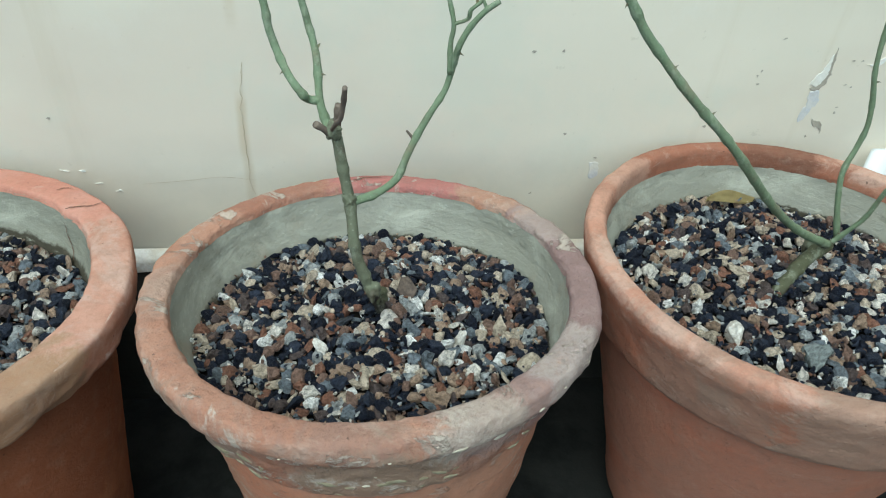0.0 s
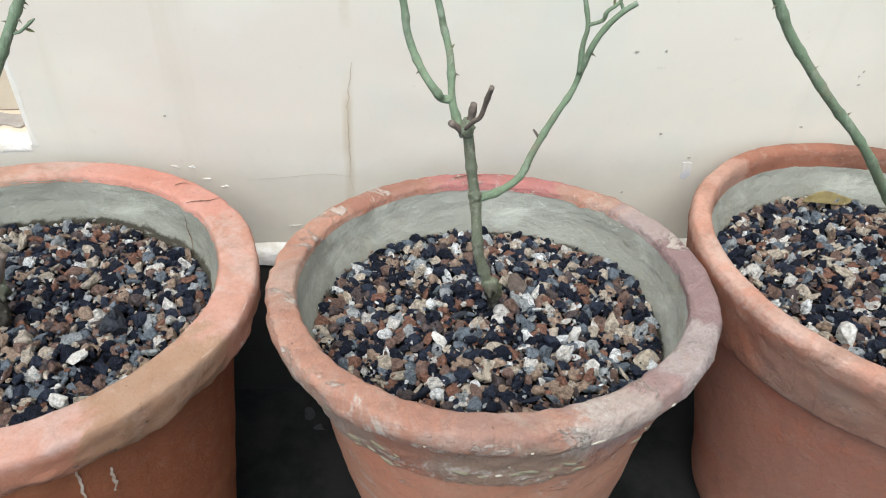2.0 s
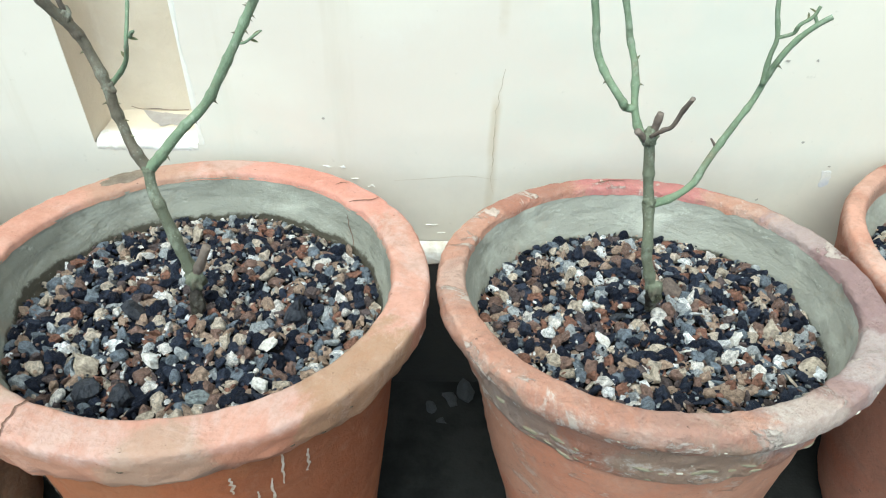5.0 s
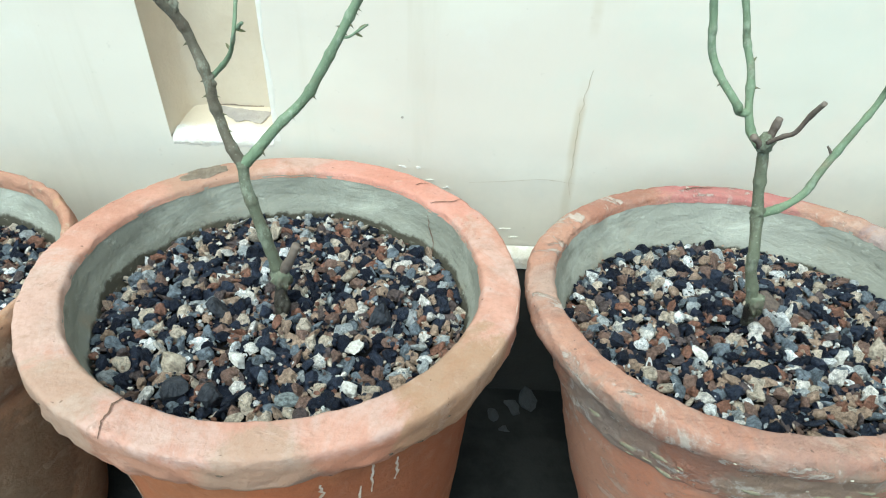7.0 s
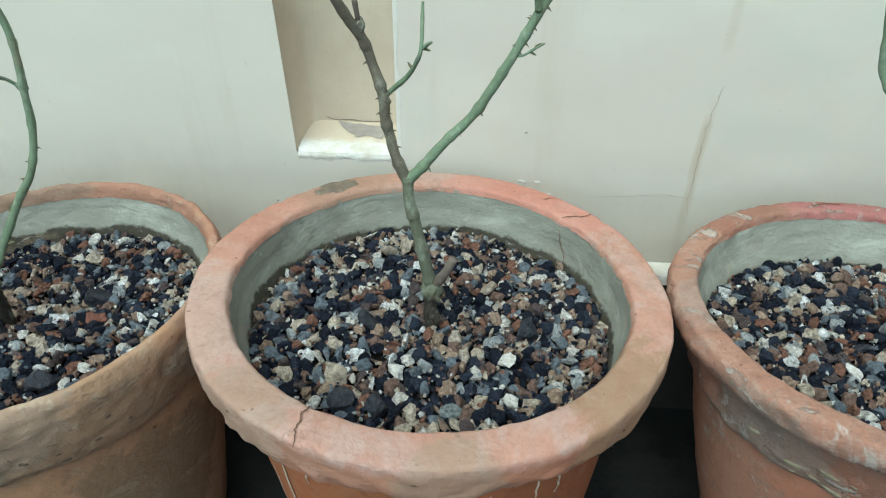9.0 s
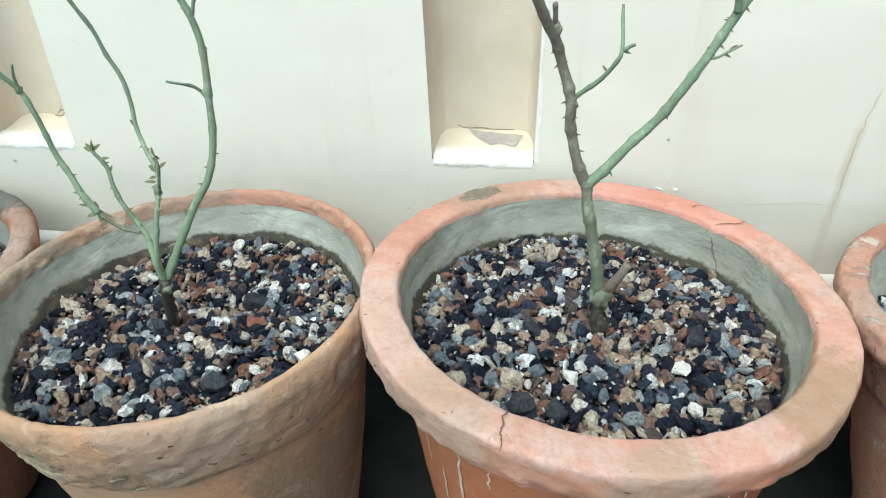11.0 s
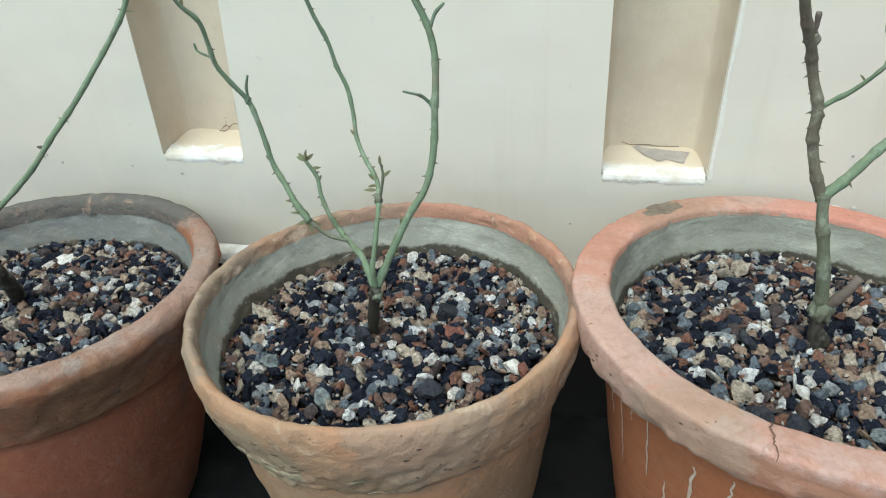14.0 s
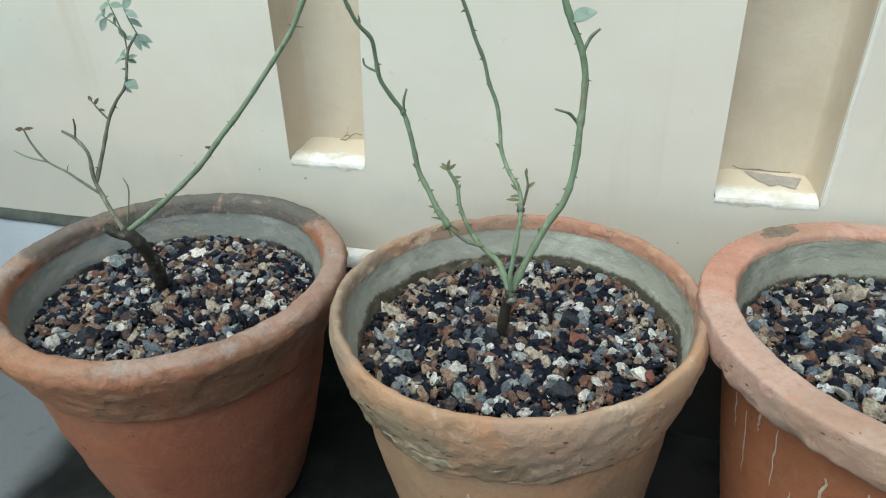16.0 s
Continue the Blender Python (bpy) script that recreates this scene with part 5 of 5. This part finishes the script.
sprout("p3", "branch_bud", BUD, (8.0, 0.010, (60, -80, 80), 0.45), (8.0, 0.010, (50, -30, 150), 0.4), (8.0, 0.009, (60, -40, 20), 0.4), (7.5, 0.008, (60, -10, 10), 0.4), (8.0, 0.008, (60, -60, 100), 0.38), (8.0, 0.009, (60, -20, 170), 0.38), (7.8, 0.008, (60, -60, 150), 0.38), (6.7, 0.007, (60, -50, 60), 0.38))
sprout("p3", "branch_mid", BUD, (4.5, 0.012, (50, 0, 178), 0.28), (4.9, 0.010, (60, -30, 150), 0.4), (7.0, 0.008, (60, -40, 150), 0.38), (4.7, 0.009, (60, 10, 170), 0.34), (4.8, 0.009, (60, -70, 100), 0.3))
sprout("p3", "twig_mid", BUD, (0.9, 0.008, (60, -40, 20), 0.4), (1.7, 0.008, (60, -100, 90), 0.4), (1.8, 0.008, (60, 60, 70), 0.3))
sprout("p4", "twig_up", WITHERED, (1.8, 0.006, (60, -40, 150), 0.5), (1.5, 0.006, (60, -50, 60), 0.5), (1.1, 0.005, (60, 10, 10), 0.5))
sprout("p4", "branch_far", WITHERED, (5.0, 0.008, (60, -10, 10), 0.4), (5.0, 0.009, (50, 0, 180), 0.4), (5.0, 0.006, (60, 10, 190), 0.5), (2.0, 0.006, (60, -70, 80), 0.5))
sprout("p4", "branch_right", WITHERED, (3.6, 0.007, (60, -10, 175), 0.4))
sprout("p4", "branch_right", BUD, (8.1, 0.010, (60, -5, 5), 0.2))
sprout("p4", "branch_left", WITHERED, (3.3, 0.008, (60, -75, 80), 0.25))
sprout("p3", "branch_right", BUD, (2.3, 0.010, (60, -80, 110), 0.34), (1.2, 0.008, (60, -10, 10), 0.38))
sprout("p2", "twig", BUD, (3.2, 0.006, (60, -50, 140), 0.4), (5.2, 0.007, (60, 10, 10), 0.35))
sprout("p2", "sprig", BUD, (2.0, 0.007, (60, -40, 10), 0.4), (1.6, 0.006, (60, 20, 10), 0.4))
sprout("p2", "branch_right", BUD, (10.1, 0.012, (60, -85, 100), 0.35))
sprout("p1", "branch_mid", BUD, (6.0, 0.006, (60, -50, 20), 0.3), (9.1, 0.006, (60, -50, 150), 0.35))
sprout("p1", "twig", BUD, (2.6, 0.005, (60, -80, 110), 0.5), (3.4, 0.005, (60, -30, 150), 0.5))
sprout("p1", "branch_up", BUD, (0.5, 0.005, (60, -70, 120), 0.4))


# ---- wear on the pots ----
def drape(key, which, pts, way, lift):
    """Lay a line of points on a pot's surface along way (in the pot's own axes)."""
    out = []
    for p in pts:
        d = way(p) if callable(way) else way
        hit = TREES[key, which].ray_cast(Vector(p) - Vector(d) * 0.08, Vector(d))
        if hit[0] is not None:
            out.append((hit[0] + hit[1] * lift * (1 if hit[1].dot(Vector(d)) < 0 else -1), hit[1]))
    return out


def ribbon(pts, wide, seed):
    """A thin ragged strip along draped points."""
    bm = bmesh.new()
    rows = []
    for i, (p, n) in enumerate(pts):
        a, b = pts[max(i - 1, 0)][0], pts[min(i + 1, len(pts) - 1)][0]
        side = (b - a).cross(n).normalized()
        k = i / max(1, len(pts) - 1)
        w = wide * (0.35 + 0.65 * math.sin(math.pi * min(1, 0.1 + k * 0.85))) * (1 + 0.7 * noise.noise(Vector((i * 0.7, seed, 0))))
        j = side * wide * 0.8 * noise.noise(Vector((i * 0.5, seed, 5)))
        rows.append((bm.verts.new(p + side * w / 2 + j), bm.verts.new(p - side * w / 2 + j)))
    for a, b in zip(rows, rows[1:]):
        bm.faces.new((a[0], a[1], b[1], b[0]))
    return bm


DARK_LINE = plain("crack_in_clay", (0.11, 0.065, 0.045), (0.17, 0.095, 0.065), 80, 0.95, 0.0004, 300)
DRIP = plain("lime_drip", (0.64, 0.54, 0.44), (0.46, 0.32, 0.23), 120, 0.9, 0.0006, 300)
MUD = plain("dried_mud", (0.25, 0.2, 0.15), (0.16, 0.125, 0.095), 130, 0.95, 0.002, 300)
DOWN = Vector((0, 0, -1))


def fine_line(pts, n):
    return smooth_line([(x, y, z) for x, y, z in pts], n)


def rim_crack(key, pts, wide, seed):
    high = pot_pose(key)[1]
    line = drape(key, "rim", fine_line([(x, y, high) for x, y in pts], 6), DOWN, 0.0007)
    if len(line) > 2:
        part("crack", ribbon(line, wide, seed), DARK_LINE, POT[key], "fine dark crack", smooth=False)


rim_crack("p2", [(-0.0515, -0.1125), (-0.052, -0.1171), (-0.0539, -0.121), (-0.0532, -0.1258), (-0.0545, -0.1307), (-0.0535, -0.1355), (-0.0550, -0.1440)], 0.0010, 1)
rim_crack("p2", [(0.0880, 0.0883), (0.0950, 0.0888), (0.1045, 0.0905), (0.1106, 0.0955)], 0.0009, 4)
rim_crack("p2", [(0.0755, 0.1104), (0.0791, 0.1141), (0.0855, 0.1140)], 0.0008, 7)
rim_crack("p1", [(-0.01, 0.129), (0.0, 0.131), (0.012, 0.130)], 0.0014, 9)


def inner_crack(key, turns, wide, seed):
    """A crack down the inside wall: turn and depth under the mouth."""
    high = pot_pose(key)[1]
    pts = [Vector((0.1 * math.cos(radians(a)), 0.1 * math.sin(radians(a)), high - h)) for a, h in turns]
    line = drape(key, "inner", fine_line(pts, 6), lambda p: Vector((p.x, p.y, 0)).normalized(), 0.0007)
    if len(line) > 2:
        part("crack", ribbon(line, wide, seed), DARK_LINE, POT[key], "fine dark crack", smooth=False)


inner_crack("p2", [(44.5, 0.006), (43, 0.012), (42, 0.017), (39.5, 0.023), (38, 0.029)], 0.0008, 3)


def drips(key, turns, seed):
    """Lime that has run down the outside."""
    high = pot_pose(key)[1]
    rng = random.Random(seed)
    for a, top, long in turns:
        d = Vector((math.cos(radians(a)), math.sin(radians(a)), 0))
        side = Vector((-d.y, d.x, 0))
        pts = [Vector((0, 0, high - top - long * k / 14)) + d * 0.10 + side * 0.0016 * noise.noise(Vector((k * 0.35, a, seed))) for k in range(15)]
        line = drape(key, "body", [p + d * 0.06 for p in pts], -d, 0.0008)
        if len(line) > 3:
            part("lime_drip", ribbon(line, rng.uniform(0.0012, 0.0022), a), DRIP, POT[key], "white lime run", smooth=False)


drips("p2", [(-57, 0.036, 0.035), (-60, 0.062, 0.05), (-64, 0.07, 0.04), (-50, 0.05, 0.02), (-70, 0.05, 0.015), (-118, 0.045, 0.02), (-143, 0.04, 0.05), (-150, 0.035, 0.02), (-156, 0.05, 0.055), (-136, 0.08, 0.04), (-128, 0.05, 0.06), (-162, 0.045, 0.03)], 3)
drips("p3", [(-95, 0.075, 0.012), (-70, 0.08, 0.01)], 5)


def mud(key, x, y, size, seed):
    """A flat cake of dried mud on the rim."""
    high = pot_pose(key)[1]
    bm = bmesh.new()
    rings = []
    for i, (f, h) in enumerate(((1.0, 0.0002), (0.9, 0.0008), (0.65, 0.0012), (0.3, 0.0014))):
        row = []
        for k in range(28):
            q = 2 * math.pi * k / 28
            w = f * (1 + 0.4 * noise.noise(Vector((math.cos(q) * 1.6, math.sin(q) * 1.6, seed))) + 0.22 * noise.noise(Vector((math.cos(q) * 5, math.sin(q) * 5, seed))))
            t = math.atan2(y, x)
            u, v = math.cos(q) * w * size * 0.62, math.sin(q) * w * size * 1.25
            p = Vector((x + u * math.cos(t) - v * math.sin(t), y + u * math.sin(t) + v * math.cos(t), high))
            hit = TREES[key, "rim"].ray_cast(p + Vector((0, 0, 0.05)), DOWN)
            z = hit[0].z if hit[0] is not None else high
            row.append(bm.verts.new((p.x, p.y, z + h + 0.0006 * noise.noise(p * 300))))
        rings.append(row)
    for a, b in zip(rings, rings[1:]):
        for k in range(28):
            bm.faces.new((a[k], a[(k + 1) % 28], b[(k + 1) % 28], b[k]))
    bm.faces.new(rings[-1])
    part("mud_cake", bm, MUD, POT[key], "dried grey mud")


mud("p2", -0.083, 0.111, 0.0135, 2)


# ---- wear on the wall ----
def on_wall(name, ring, material, parent, label="", proud=0.0007):
    """A flat ragged patch on the wall from its outline (x, z)."""
    bm = bmesh.new()
    out = smooth_line([(x, 0, z) for x, z in (*ring, ring[0])], 5)[:-1]
    mid = sum(out, Vector()) / len(out)
    vs = [bm.verts.new((p.x + 0.0016 * noise.noise(p * 420), WALL_Y - 0.0002, p.z + 0.0016 * noise.noise(p * 390 + Vector((5, 0, 0))))) for p in out]
    ins = [bm.verts.new((mid.x + (v.co.x - mid.x) * 0.94, WALL_Y - proud, mid.z + (v.co.z - mid.z) * 0.94)) for v in vs]
    n = len(vs)
    for k in range(n):
        bm.faces.new((vs[k], vs[(k + 1) % n], ins[(k + 1) % n], ins[k]))
    bmesh.ops.triangle_fill(bm, use_beauty=True, edges=[bm.edges.get((ins[k], ins[(k + 1) % n])) for k in range(n)])
    bmesh.ops.recalc_face_normals(bm, faces=bm.faces)
    return part(name, bm, material, parent, label, smooth=False)


def wall_crack(pts, wide, seed):
    line = [(Vector((p.x + 0.0016 * noise.noise(p * 130), WALL_Y - 0.0005, p.z)), Vector((0, -1, 0))) for p in smooth_line([(x, 0, z) for x, z in pts], 9)]
    part("crack", ribbon(line, wide, seed), CRACK, WALL, "fine brown crack", smooth=False)


wall_crack([(-0.159, 0.372), (-0.163, 0.336), (-0.163, 0.300), (-0.163, 0.272), (-0.160, 0.255)], 0.0007, 2)
wall_crack([(-0.158, 0.271), (-0.185, 0.274), (-0.213, 0.271), (-0.246, 0.268)], 0.0004, 5)
LILAC = plain("old_lilac_paint", (0.60, 0.605, 0.635), (0.73, 0.70, 0.64), 60, 0.8, 0.0008, 200)
FLAKE = plain("lifted_paint", (0.84, 0.83, 0.79), (0.76, 0.73, 0.65), 60, 0.7, 0.0008, 200)
# Dark colour drawn for the shadow at lifted edges; also colours the chips.
SHADOWED = plain("edge_shade_chip", (0.34, 0.31, 0.26), (0.44, 0.40, 0.34), 90, 0.9, 0.0008, 200)
on_wall("flake_shadow", [(0.3045, 0.391), (0.3060, 0.384), (0.3072, 0.374), (0.3080, 0.366), (0.3060, 0.359), (0.3020, 0.354), (0.2965, 0.353), (0.2950, 0.3555), (0.3010, 0.358), (0.3045, 0.364), (0.3052, 0.374), (0.3042, 0.383)], SHADOWED, WALL, "bare edge under lifted paint", 0.0005)
on_wall("paint_flake", [(0.3035, 0.386), (0.3048, 0.376), (0.3050, 0.366), (0.3035, 0.361), (0.2985, 0.357), (0.2930, 0.3585), (0.2955, 0.365), (0.3000, 0.373), (0.3015, 0.380)], FLAKE, WALL, "lifted white paint flake", 0.0007)
on_wall("old_paint_patch", [(0.2955, 0.352), (0.3035, 0.353), (0.3075, 0.343), (0.3040, 0.337), (0.3010, 0.328), (0.2960, 0.325), (0.2950, 0.332), (0.2975, 0.341)], LILAC, WALL, "lilac older paint", 0.0005)
on_wall("flake_shadow", [(0.308, 0.327), (0.314, 0.325), (0.320, 0.322), (0.3215, 0.313), (0.3195, 0.316), (0.316, 0.3195), (0.311, 0.321)], SHADOWED, WALL, "bare edge under lifted paint", 0.0005)
on_wall("paint_flake", [(0.336, 0.376), (0.345, 0.380), (0.353, 0.386), (0.352, 0.381), (0.346, 0.375)], FLAKE, WALL, "lifted white paint flake", 0.0007)
on_wall("old_paint_patch", [(0.120, 0.286), (0.128, 0.284), (0.129, 0.272), (0.122, 0.270)], LILAC, WALL, "lilac older paint", 0.0005)
rng = random.Random(77)
CHIPS = [(0.057, 0.384), (0.080, 0.384), (0.093, 0.313), (0.072, 0.255), (0.124, 0.290), (0.244, 0.366), (0.246, 0.370), (0.247, 0.359), (0.213, 0.320), (0.323, 0.380), (0.331, 0.380), (0.325, 0.359), (0.331, 0.357),
         (0.309, 0.311), (0.326, 0.338), (0.326, 0.333), (0.256, 0.397), (-0.302, 0.327), (-1.018, 0.294), (-1.004, 0.286), (-0.929, 0.286), (-0.879, 0.281), (-0.514, 0.250)]
for x, z in CHIPS:
    w, h = rng.uniform(0.0008, 0.0018), rng.uniform(0.0005, 0.0011)
    on_wall("paint_chip", [(x - w, z), (x, z + h), (x + w, z + h * 0.3), (x + w * 0.3, z - h)], SHADOWED, WALL, "", 0.0006)
for x, z, w in ((-0.212, 0.221, 0.006), (-0.289, 0.281, 0.003), (-0.302, 0.281, 0.004), (-0.280, 0.269, 0.0045), (-0.266, 0.262, 0.004), (-0.205, 0.212, 0.004)):
    tip = [(-w, 0.0), (-w * 0.6, 0.0007), (-w * 0.2, 0.0002), (w * 0.3, 0.0009), (w, 0.0003), (w * 0.5, -0.0002), (w * 0.1, -0.0009), (-w * 0.5, -0.0004)]
    on_wall("paint_flake", [(x + a * rng.uniform(0.6, 0.95), z + b * rng.uniform(0.6, 1.3)) for a, b in tip], FLAKE, WALL, "lifted white paint flake", 0.0008)


# ---- small things ----
def white_tiles():
    for x0, x1, lean in ((0.366, 0.3895, 0.0), (0.3915, 0.470, 0.002)):
        bm = bmesh.new()
        z0 = floor_z(0.48)
        box(bm, x0, x1, 0.0, 0.008, 0.0, 0.307 - z0 - lean)
        bmesh.ops.bevel(bm, geom=bm.edges[:], offset=0.0012, segments=2, affect="EDGES")
        ob = part("glazed_tile", bm, TILE, None)
        ob.matrix_world = pose(0, 0.470, z0, -3.0, 0, 0)
        tagged(ob, "white glazed tile leaning on the wall", "tile", "white tiles at the wall")


def dry_leaf():
    m, high = pot_pose("p0")
    bm = bmesh.new()
    rows = []
    for i in range(11):
        t = i / 10
        half = 0.0065 * math.sin(math.pi * (0.05 + 0.92 * t)) ** 0.8
        rows.append([bm.verts.new((0.044 * (t - 0.5), half * k, 0.005 * abs(k) + 0.003 * math.sin(t * 5))) for k in (-1, -0.5, 0, 0.5, 1)])
    for a, b in zip(rows, rows[1:]):
        for k in range(4):
            bm.faces.new((a[k], a[k + 1], b[k + 1], b[k]))
    bmesh.ops.solidify(bm, geom=bm.faces[:], thickness=0.0005)
    ob = part("dry_leaf", bm, DRY_LEAF, None)
    ob.matrix_world = m @ pose(0.006, 0.110, high - SUNK["p0"] + 0.005, 25, 0, 2)
    tagged(ob, "curled yellow-brown dry leaf on the gravel", "leaf")


GREY_PIECE = plain("dark_grey_piece", (0.035, 0.038, 0.042), (0.07, 0.074, 0.078), 60, 0.9, 0.001, 200)


# Four flat dark grey pieces on the floor behind the pots.
def floor_pieces():
    rng = random.Random(5)
    for x, y, r in ((-0.191, 0.470, 0.012), (-0.172, 0.478, 0.015), (-0.211, 0.458, 0.008), (-0.20, 0.44, 0.006)):
        bm = pebble_mesh(rng, 0.3)
        ob = part("plaster_crumb", bm, GREY_PIECE, None, smooth=False)
        ob.matrix_world = Matrix.LocRotScale((x, y, floor_z(y) + r * 0.22), Euler((-0.07, 0, rng.uniform(0, 6))), (r, r * 0.7, r))
        tagged(ob, "grey crumb of fallen plaster on the floor", "plaster crumb", "plaster crumbs behind the pots")


white_tiles()
dry_leaf()
floor_pieces()


def crusts(key, which, spots, material, label, seed):
    """Small raised scabs on the outside of a pot: turn, height under the mouth, size."""
    high = pot_pose(key)[1]
    for a, h, size in spots:
        d = Vector((math.cos(radians(a)), math.sin(radians(a)), 0))
        side = Vector((-d.y, d.x, 0))
        bm = bmesh.new()
        rings = []
        for f, lift in ((1.0, -0.0002), (0.8, 0.0004), (0.45, 0.0006)):
            row = []
            for k in range(16):
                q = 2 * math.pi * k / 16
                w = f * size * (1 + 0.6 * noise.noise(Vector((math.cos(q) * 1.5, math.sin(q) * 1.5, a * 0.3 + seed))) + 0.35 * noise.noise(Vector((math.cos(q) * 4, math.sin(q) * 4, a + seed))))
                p = d * 0.2 + side * math.cos(q) * w * 2.1 + Vector((0, 0, high - h + math.sin(q) * w * 0.7))
                hit = TREES[key, which].ray_cast(p, -d)
                if hit[0] is None:
                    break
                row.append(bm.verts.new(hit[0] + d * lift))
            if len(row) == 16:
                rings.append(row)
        if len(rings) == 3:
            for lo, hi in zip(rings, rings[1:]):
                for k in range(16):
                    bm.faces.new((lo[k], lo[(k + 1) % 16], hi[(k + 1) % 16], hi[k]))
            bm.faces.new(rings[-1])
            bmesh.ops.recalc_face_normals(bm, faces=bm.faces)
            part("crust", bm, material, POT[key], label)
        else:
            bm.free()


CRUST = plain("lime_crust", (0.62, 0.58, 0.49), (0.48, 0.42, 0.33), 180, 0.95, 0.001, 400)
MOSS_CRUST = plain("green_grey_crust", (0.33, 0.30, 0.21), (0.24, 0.2, 0.13), 180, 0.95, 0.001, 400)
DARK_PIT = plain("dark_scab", (0.07, 0.05, 0.035), (0.12, 0.085, 0.06), 180, 0.95, 0.001, 400)
rng = random.Random(21)
crusts("p1", "rim", [(rng.uniform(-150, -25), rng.uniform(0.040, 0.054), 0.0006 + 0.0028 * rng.random() ** 2) for i in range(26)], MOSS_CRUST, "green-grey crust", 1)
crusts("p1", "rim", [(rng.uniform(-120, -20), rng.uniform(0.004, 0.045), 0.0004 + 0.0024 * rng.random() ** 2) for i in range(26)], CRUST, "pale lime crust", 2)
crusts("p3", "rim", [(rng.gauss(-115, 20), rng.uniform(0.036, 0.054), 0.001 + 0.003 * rng.random() ** 2) for i in range(18)], MOSS_CRUST, "green-grey crust", 3)
crusts("p3", "rim", [(rng.uniform(-160, -30), rng.uniform(0.012, 0.052), rng.uniform(0.0003, 0.0015)) for i in range(26)], DARK_PIT, "dark speck", 4)
crusts("p2", "rim", [(rng.uniform(-160, -30), rng.uniform(0.004, 0.018), rng.uniform(0.0004, 0.0009)) for i in range(9)], DARK_PIT, "dark speck", 5)
crusts("p4", "rim", [(rng.uniform(-140, -20), rng.uniform(0.006, 0.05), rng.uniform(0.0006, 0.0016)) for i in range(12)], DARK_PIT, "dark speck", 7)
